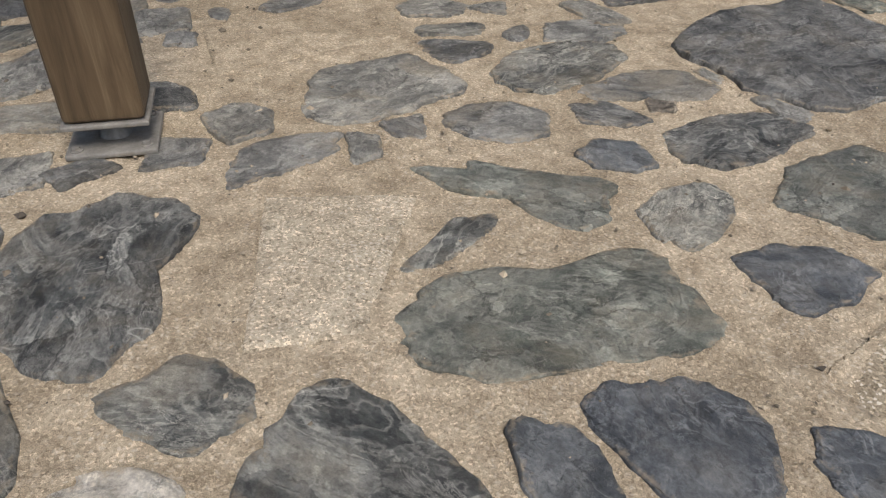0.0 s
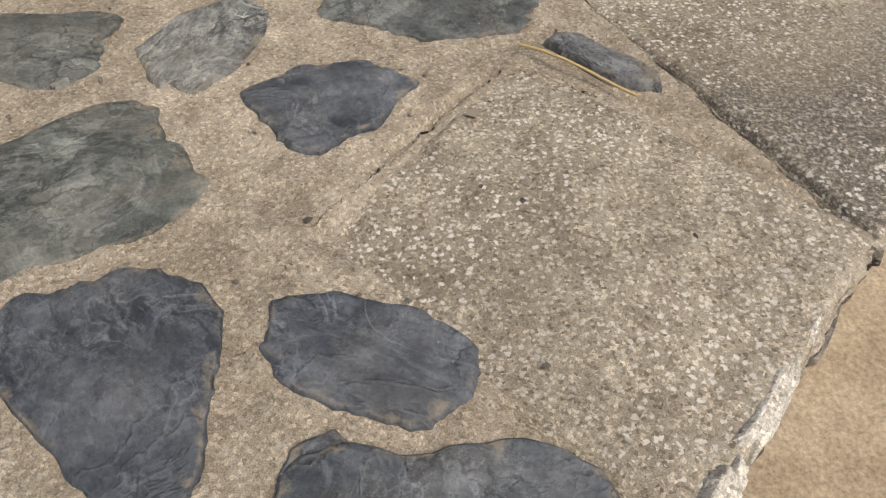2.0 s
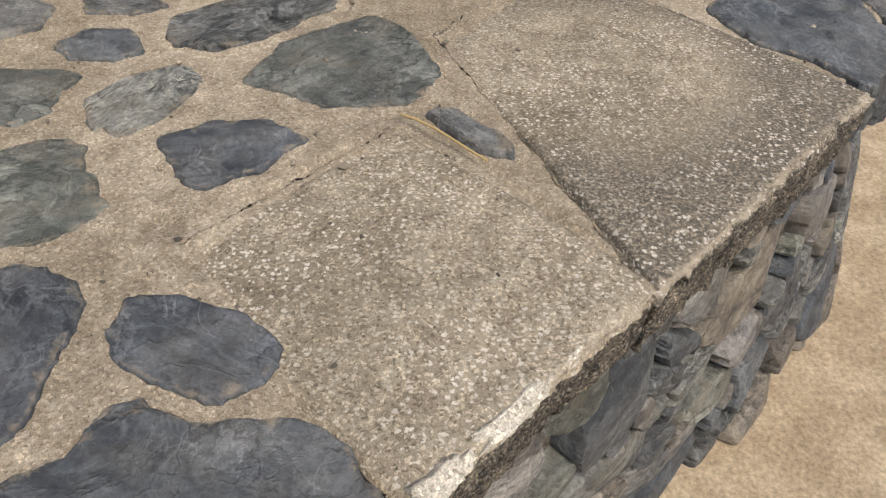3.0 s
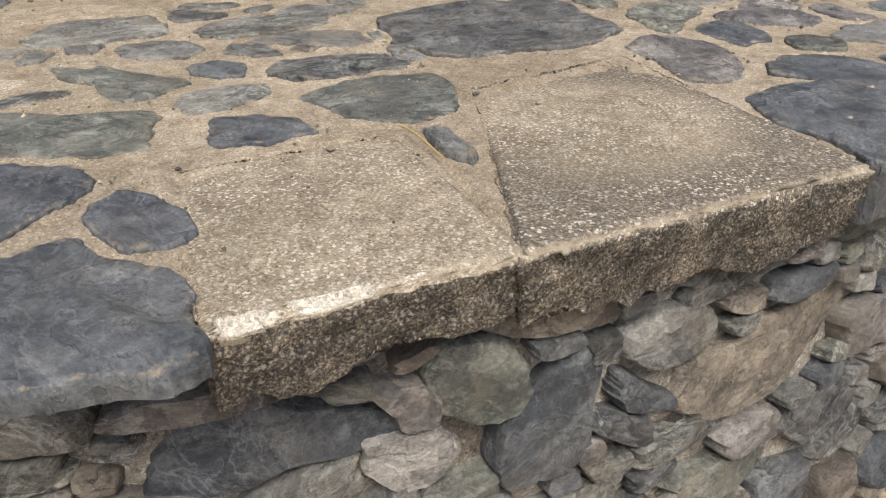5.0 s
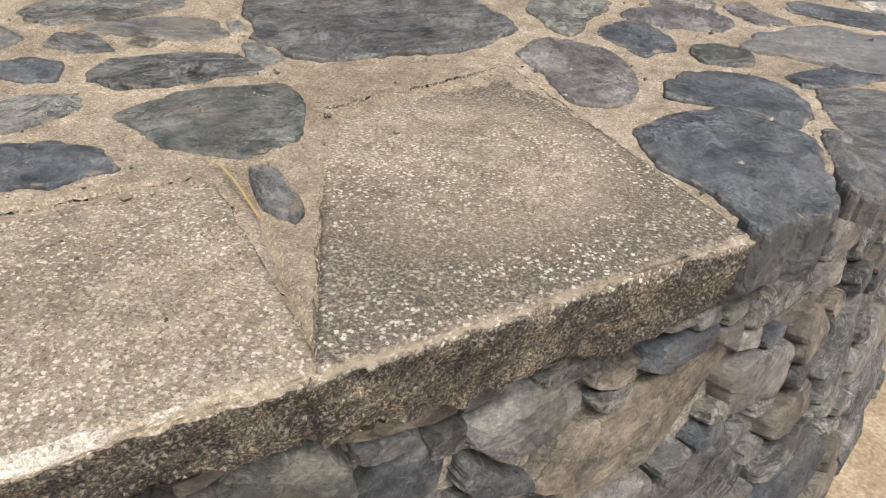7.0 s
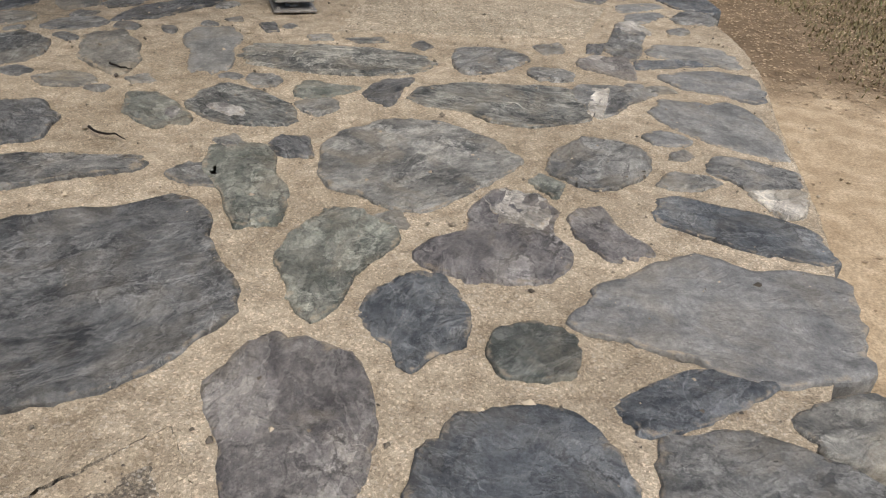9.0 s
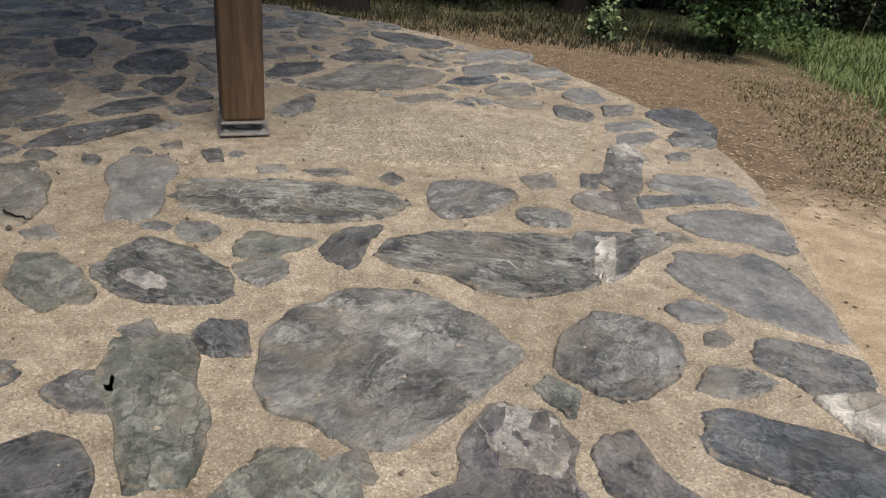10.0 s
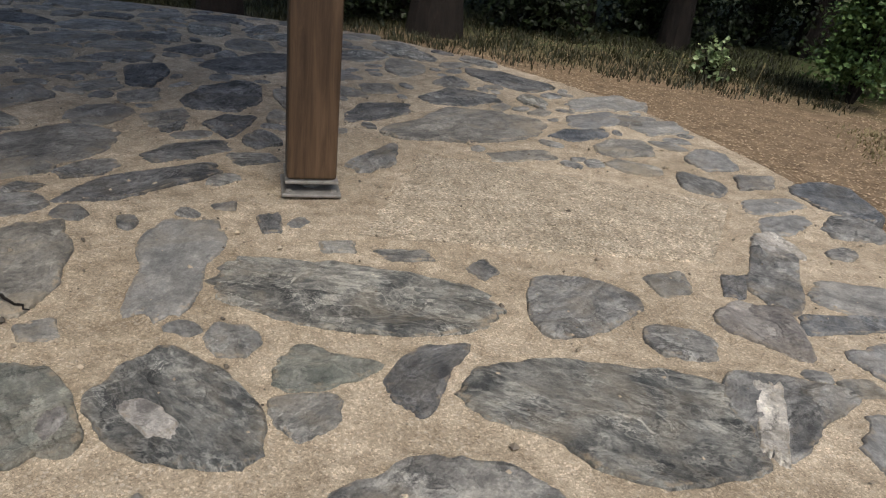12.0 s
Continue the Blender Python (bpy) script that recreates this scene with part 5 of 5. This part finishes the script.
slab(1.563, 5.487, 0.346, 0.144, 51, "blue", (0.05, 8), (0.03, 44), (0.08, 20), (0.01, 22), (0.01, -3), (0.02, 14), (0.01, -11), (0.02, -15))
slab(1.758, 5.377, 0.333, 0.222, 63, "dusty", (0.04, 38), (0.04, 3), (0.06, -8), (0.01, -3), (0.02, 13), (0.00, 8), (0.02, 0), (0.01, -9))
slab(2.132, 5.424, 0.311, 0.207, 85, "flat", (0.05, 5), (0.03, -23), (0.08, -36), (0.02, -14), (0.00, -16), (0.02, -20), (0.01, 9), (0.01, -0))
slab(2.287, 5.204, 0.250, 0.126, 57, "dusty", (0.09, -32), (0.12, 4), (0.02, -13), (0.01, -24), (0.04, -12), (0.03, 4), (0.01, -5), (0.01, -14))
slab(2.585, 5.165, 0.400, 0.289, 101, "blue", (0.12, -33), (0.03, 43), (0.02, 10), (0.03, 12), (0.01, 12), (0.02, 0), (0.01, -8), (0.00, -7))
slab(2.311, 4.931, 0.326, 0.120, 45, "flat", (0.06, -15), (0.08, 33), (0.06, 34), (0.02, 8), (0.01, 14), (0.01, 22), (0.03, -5), (0.00, -10))
slab(1.644, 6.206, 0.560, 0.283, 49, "flat", (0.08, -52), (0.07, 32), (0.05, -19), (0.01, -2), (0.01, -11), (0.02, 20), (0.02, 6), (0.02, 13))
slab(1.594, 5.783, 0.396, 0.199, 64, "flat", (0.03, -12), (0.09, 17), (0.05, 15), (0.03, -10), (0.02, 8), (0.01, 16), (0.02, 17), (0.01, 3))
slab(1.907, 5.855, 0.341, 0.223, 50, "flat", (0.03, 16), (0.10, 28), (0.04, 15), (0.01, -14), (0.01, 13), (0.03, -20), (0.02, -17), (0.01, 8))
slab(2.326, 4.747, 0.282, 0.124, 53, "flat", (0.08, -13), (0.04, 11), (0.07, 28), (0.02, 3), (0.01, 4), (0.03, 11), (0.00, -17), (0.01, -5))
slab(2.573, 4.828, 0.270, 0.199, 60, "grey", (0.07, 35), (0.05, -19), (0.01, -3), (0.04, 7), (0.02, 3), (0.01, -7), (0.02, 18), (0.01, -4))
slab(1.358, 5.007, 0.315, 0.120, 41, "dusty", (0.02, -48), (0.14, 43), (0.01, -10), (0.01, 14), (0.01, 4), (0.04, -2), (0.01, 14), (0.00, -10))
slab(0.473, 4.426, 0.173, 0.122, 28, "dark", (0.06, 15), (0.13, -32), (0.02, -24), (0.00, 15), (0.03, -12), (0.03, 13), (0.01, 12), (0.00, -0))
slab(-0.532, 5.279, 0.491, 0.192, 117, "dark", (0.11, -52), (0.06, -29), (0.05, -4), (0.02, -25), (0.03, 14), (0.03, 20), (0.00, 15), (0.01, -2))
slab(-0.313, 4.912, 0.233, 0.149, 93, "dusty", (0.08, 5), (0.13, 3), (0.02, -34), (0.01, 0), (0.03, 4), (0.03, 2), (0.01, -18), (0.01, 2))
slab(-0.873, 5.130, 0.361, 0.216, 58, "dusty", (0.05, 19), (0.09, 37), (0.05, 9), (0.02, 17), (0.03, -22), (0.01, -7), (0.03, -18), (0.00, -16))
slab(1.892, 2.707, 0.196, 0.154, 121, "quartz", (0.00, 33), (0.04, 19), (0.03, -24), (0.04, -11), (0.01, -21), (0.00, 6), (0.01, -7), (0.01, 3))
slab(0.973, 3.073, 0.139, 0.054, 155, "quartz", (0.05, 29), (0.04, -43), (0.03, -34), (0.04, -15), (0.02, 25), (0.00, -18), (0.02, 1), (0.01, 10))
slab(0.831, 3.005, 0.076, 0.037, 113, "quartz", (0.07, 56), (0.01, -0), (0.04, -18), (0.04, -9), (0.02, 22), (0.01, 9), (0.01, 15), (0.00, -10))
slab(-0.227, 0.469, 0.148, 0.072, 2, "white", (0.07, -6), (0.07, -29), (0.03, -33), (0.01, -2), (0.05, -19), (0.01, 17))
slab(-0.046, 1.442, 0.098, 0.086, 138, "grey", (0.15, 50), (0.10, 17), (0.03, 32), (0.05, -12), (0.05, -20), (0.01, 17))
slab(-0.121, 1.345, 0.117, 0.068, 110, "grey", (0.10, 31), (0.12, 42), (0.03, 11), (0.01, -24), (0.05, -14), (0.02, -3))
slab(-0.417, 1.410, 0.168, 0.145, 125, "grey", (0.03, 40), (0.03, -31), (0.08, -9), (0.02, -24), (0.01, -3), (0.01, 11))
slab(0.537, 1.661, 0.104, 0.063, 66, "red", (0.09, -7), (0.13, -11), (0.03, 21), (0.02, -8), (0.04, -9), (0.03, -10))
slab(0.519, 1.755, 0.349, 0.166, 17, "grey", (0.14, -44), (0.01, 33), (0.02, 1), (0.04, -15), (0.01, 25), (0.00, 9))
slab(0.402, 1.581, 0.169, 0.106, 168, "grey", (0.07, -58), (0.04, 3), (0.07, -17), (0.02, -4), (0.02, 24), (0.02, 12))
slab(-0.879, 1.342, 0.219, 0.134, 5, "grey", (0.10, -41), (0.07, -21), (0.04, -19), (0.05, 18), (0.02, 23), (0.03, 20))
slab(-0.649, 1.153, 0.130, 0.092, 42, "dark", (0.02, -16), (0.14, -33), (0.01, -6), (0.01, -11), (0.01, 26), (0.05, 12))
slab(-0.757, 1.131, 0.147, 0.101, 114, "grey", (0.07, -58), (0.13, -40), (0.03, 7), (0.01, 4), (0.04, 4), (0.03, 5))
slab(-1.020, 1.540, 0.261, 0.159, 105, "grey", (0.11, -3), (0.06, -10), (0.05, -26), (0.05, -3), (0.02, -5), (0.03, -15))
slab(-0.839, 1.958, 0.221, 0.159, 114, "grey", (0.04, -57), (0.14, -41), (0.02, 5), (0.01, 12), (0.02, 4), (0.04, 4))
slab(-0.736, 1.842, 0.106, 0.086, 125, "grey", (0.01, 44), (0.14, 25), (0.00, -23), (0.01, -4), (0.00, -19), (0.05, -20))
slab(-0.499, 1.257, 0.135, 0.117, 48, "grey", (0.08, -33), (0.13, 10), (0.03, -2), (0.01, 15), (0.04, -9), (0.03, 10))
slab(0.087, 2.254, 0.102, 0.083, 24, "grey", (0.28, 43), (0.00, 5), (0.01, -33), (0.13, -17), (0.00, 25), (0.01, -7))
slab(-0.095, 2.213, 0.214, 0.157, 12, "grey", (0.05, 6), (0.04, 27), (0.08, 17), (0.01, -16), (0.00, 13), (0.02, 14))
slab(0.295, 0.581, 0.184, 0.110, 122, "blue", (0.05, 20), (0.06, 27), (0.04, 16), (0.00, 11), (0.02, -24), (0.01, -13))
slab(0.049, 0.544, 0.334, 0.220, 153, "schist", (0.14, -53), (0.02, -44), (0.01, 14), (0.01, -6), (0.02, 11), (0.02, 8))
slab(2.190, 1.599, 0.320, 0.144, 86, "grey", (0.06, 29), (0.06, -30), (0.03, -20), (0.03, 2), (0.03, -9), (0.01, -1))
slab(0.635, 2.546, 0.572, 0.185, 28, "dark", (0.14, -5), (0.02, 41), (0.04, 28), (0.05, -13), (0.03, 21), (0.02, 19))
slab(2.351, 1.862, 0.412, 0.367, 14, "grey", (0.08, -13), (0.03, 29), (0.04, 0), (0.02, -17), (0.02, -23), (0.01, -6))
slab(2.525, 2.102, 0.227, 0.147, 24, "grey", (0.05, 38), (0.05, -21), (0.05, -8), (0.04, -23), (0.01, 2), (0.00, -0))
slab(0.419, 2.813, 0.353, 0.269, 141, "dark", (0.06, 17), (0.09, 23), (0.04, -36), (0.03, 10), (0.01, 24), (0.04, -19))
slab(1.072, 2.864, 0.085, 0.064, 150, "grey", (0.09, -59), (0.13, 30), (0.03, -23), (0.02, -0), (0.04, -8), (0.03, -14))
slab(1.193, 3.915, 0.153, 0.066, 16, "grey", (0.04, 42), (0.14, -31), (0.02, 34), (0.01, -11), (0.02, -0), (0.04, 14))
slab(1.911, 4.072, 0.162, 0.112, 75, "grey", (0.06, -18), (0.13, -0), (0.02, -25), (0.01, -10), (0.03, -8), (0.04, -0))
slab(2.094, 4.147, 0.172, 0.072, 80, "dark", (0.09, -42), (0.13, -36), (0.03, 4), (0.02, 26), (0.05, 12), (0.03, 11))
slab(0.294, 4.056, 0.526, 0.162, 63, "dark", (0.04, -5), (0.04, 28), (0.08, 31), (0.02, 9), (0.01, 22), (0.02, 17))
slab(-0.678, 5.932, 0.326, 0.204, 79, "dark", (0.03, -9), (0.14, -33), (0.01, -11), (0.01, -23), (0.02, -22), (0.05, 12))
slab(-0.552, 4.972, 0.223, 0.156, 92, "dusty", (0.10, 22), (0.12, 12), (0.03, -30), (0.01, 11), (0.05, 17), (0.03, 11))
slab(-0.682, 4.656, 0.327, 0.192, 117, "dusty", (0.09, 41), (0.12, -8), (0.03, -2), (0.01, -16), (0.04, 13), (0.03, -8))
slab(2.323, 3.721, 0.102, 0.067, 24, "grey", (0.05, -46), (0.14, 42), (0.02, -14), (0.01, -25), (0.02, 3), (0.04, -3))
slab(1.010, 3.882, 0.098, 0.068, 23, "grey", (0.01, 44), (0.14, -40), (0.00, 19), (0.01, -21), (0.00, -4), (0.05, 5))
slab(1.763, 5.909, 0.307, 0.186, 47, "dusty", (0.11, -11), (0.12, -5), (0.03, 34), (0.03, -5), (0.05, -8), (0.02, -3))
slab(0.200, 5.839, 0.308, 0.248, 62, "dusty", (0.06, -49), (0.14, 35), (0.02, -23), (0.01, 15), (0.03, -1), (0.04, -9))
slab(0.501, 5.734, 0.237, 0.194, 100, "dusty", (0.01, -27), (0.14, -22), (0.00, 19), (0.01, -30), (0.01, -24), (0.05, -22))
slab(0.777, 3.947, 0.140, 0.063, 120, "dark", (0.06, -48), (0.13, -40), (0.02, 1), (0.01, 20), (0.04, 8), (0.04, 6))
slab(0.855, 4.657, 0.344, 0.125, 85, "grey", (0.15, 9), (0.10, 13), (0.04, -20), (0.05, 11), (0.05, 11), (0.01, 3))
slab(0.608, 3.993, 0.070, 0.057, 59, "dusty", (0.12, 27), (0.11, 23), (0.03, -15), (0.03, 24), (0.05, 25), (0.01, 21))
slab(-0.091, 3.986, 0.171, 0.158, 94, "dusty", (0.09, 45), (0.13, 8), (0.03, 20), (0.01, -16), (0.04, 24), (0.03, 8))
slab(-0.046, 4.694, 0.243, 0.155, 94, "dusty", (0.06, -31), (0.13, 10), (0.02, -2), (0.01, -23), (0.03, -8), (0.04, 10))
slab(0.608, 3.232, 0.090, 0.076, 165, "dusty", (0.05, 55), (0.14, 15), (0.02, 28), (0.01, -26), (0.03, -19), (0.04, 15))
slab(1.598, 2.564, 0.083, 0.079, 121, "grey", (0.06, -38), (0.13, 45), (0.02, -14), (0.01, 15), (0.03, 9), (0.04, -0))
slab(0.678, 1.849, 0.088, 0.035, 123, "grey", (0.05, 48), (0.14, -34), (0.02, 25), (0.00, -12), (0.02, 2), (0.04, 11))
slab(0.822, 1.680, 0.144, 0.068, 134, "grey", (0.16, 7), (0.05, -38), (0.04, 36), (0.02, 10), (0.03, -21), (0.03, -22))
slab(0.406, 2.268, 0.249, 0.128, 128, "grey", (0.04, 18), (0.12, -43), (0.03, 30), (0.00, 2), (0.02, -23), (0.03, 1))
slab(0.783, 0.380, 0.412, 0.261, 163, "blue", (0.05, -12), (0.06, 11), (0.07, 34), (0.04, 18), (0.04, 4), (0.02, 5), deep=0.032)
slab(2.097, 3.524, 0.290, 0.058, 84, "white", (0.05, -50), (0.14, -44), (0.02, -6), (0.01, 22), (0.03, 3), (0.04, 2))
slab(2.258, 4.511, 0.198, 0.130, 107, "white", (0.10, -34), (0.06, -23), (0.06, 35), (0.01, -12), (0.02, 23), (0.03, 12))
slab(0.669, 0.501, 0.070, 0.060, 162, "blue", (0.08, 46), (0.07, -19), (0.04, 0), (0.01, -17), (0.04, 11), (0.01, 16))


def in_block(x, y, grow=0.03):
    for c in BLOCKS:
        cx, cy = sum(p[0] for p in c) / 4, sum(p[1] for p in c) / 4
        inside = True
        for (ax, ay), (bx, by) in zip(c, c[1:] + c[:1]):
            if (bx - ax) * (y - ay) - (by - ay) * (x - ax) < -grow * math.hypot(bx - ax, by - ay):
                inside = False
        if inside:
            return True
    return False


def fill_floor(tries, seed, joined=None, small=False):
    """Lays further slabs over the parts of the floor that lie farther off; joined: into one far mesh."""
    rnd = random.Random(seed)
    ring = np.linspace(0, 2 * math.pi, 14, endpoint=False)
    for k in range(tries):
        if joined is None and len(LAID) >= 300:
            break
        big = 1.0 if k < tries * 0.3 else 0.62 if k < tries * 0.8 else 0.40
        if small:
            big = 0.28 if k < tries * 0.3 else 0.17
        length = rnd.uniform(0.36, 0.70) * big
        width = length * rnd.uniform(0.45, 0.8)
        a, r = rnd.uniform(0, 2 * math.pi), (RIM - 0.02) * math.sqrt(rnd.random())
        x, y, turn = CX + r * math.cos(a), CY + r * math.sin(a), rnd.uniform(0, 180)
        seen = x > -2.2 and y < 7.0
        if (seen == (joined is not None) and not small) or (y < 1.75 and x > -0.6) or (1.75 <= y < 5.0 and x > 0.45 and (big > 0.3 or k % 12)):
            continue
        c, s = math.cos(radians(turn)), math.sin(radians(turn))
        px = np.append(x + np.cos(ring) * length / 2 * c - np.sin(ring) * width / 2 * s, x)
        py = np.append(y + np.cos(ring) * length / 2 * s + np.sin(ring) * width / 2 * c, y)
        gap = 0.012
        if np.hypot(px - CX, py - CY).max() > rim_at(a) + (-0.09 if small else 0.01) or taken(px, py, gap) or any(in_block(p, q) for p, q in zip(px, py)):
            continue
        tone = rnd.choice(["dusty", "dusty", "dusty", "grey", "schist", "dark"]) if joined is None else "dusty"
        ob = slab(x, y, length, width, turn, tone, (rnd.uniform(0, 0.1), rnd.uniform(0, 120)), (rnd.uniform(0, 0.1), rnd.uniform(0, 90)),
                  (0.03, rnd.uniform(0, 72)), (0.03, 0), n=26 if big > 0.3 else 14)
        if joined is not None:
            o = len(joined[0])
            joined[0].extend(tuple(ob.matrix_basis @ v.co) for v in ob.data.vertices)
            joined[1].extend(tuple(o + i for i in p.vertices) for p in ob.data.polygons)
            bpy.data.objects.remove(ob)


fill_floor(5000, 91)
far, small = ([], []), ([], [])
fill_floor(2600, 93, far)
fill_floor(4200, 94, small, True)
tagged(sheet("far_stones", far[0], far[1], STONES["dusty"], floor), "far grey paving slabs", kind="stuff")
tagged(sheet("small_stones", small[0], small[1], STONES["grey"], floor), "small stones wedged between the slabs", kind="stuff")
fill_face(-2.1, 2.8, 9000, 92)


def make_grit():
    """Loose sand grains and small stone chips on the floor."""
    rnd = random.Random(95)
    verts, faces = [], []
    for _ in range(11000):
        a, r = rnd.uniform(0, 2 * math.pi), (RIM - 0.08) * math.sqrt(rnd.random())
        x, y = CX + r * math.cos(a), CY + r * math.sin(a)
        if x < -1.2 or y > 5.6:
            continue
        s = min(0.011, 0.0022 * math.exp(rnd.gauss(0, 0.62)))
        o = len(verts)
        z = 0.003 + 0.2 * s
        for p in ((1, 0, 0), (0, 1, 0), (-1, 0, 0), (0, -1, 0), (0, 0, 0.8), (0, 0, -0.8)):
            verts.append((x + s * (p[0] + rnd.uniform(-0.4, 0.4)), y + s * (p[1] + rnd.uniform(-0.4, 0.4)), z + s * p[2]))
        faces += [(o, o + 1, o + 4), (o + 1, o + 2, o + 4), (o + 2, o + 3, o + 4), (o + 3, o, o + 4),
                  (o + 1, o, o + 5), (o + 2, o + 1, o + 5), (o + 3, o + 2, o + 5), (o, o + 3, o + 5)]
    mat = leaf_material("loose_grit", (0.07, 0.06, 0.05), (0.50, 0.42, 0.31), 0.9)
    return tagged(sheet("loose_grit", verts, faces, mat, None, False), "loose sand grains and small stone chips", "grit", kind="stuff")


make_grit()
lay_bed(floor.data)
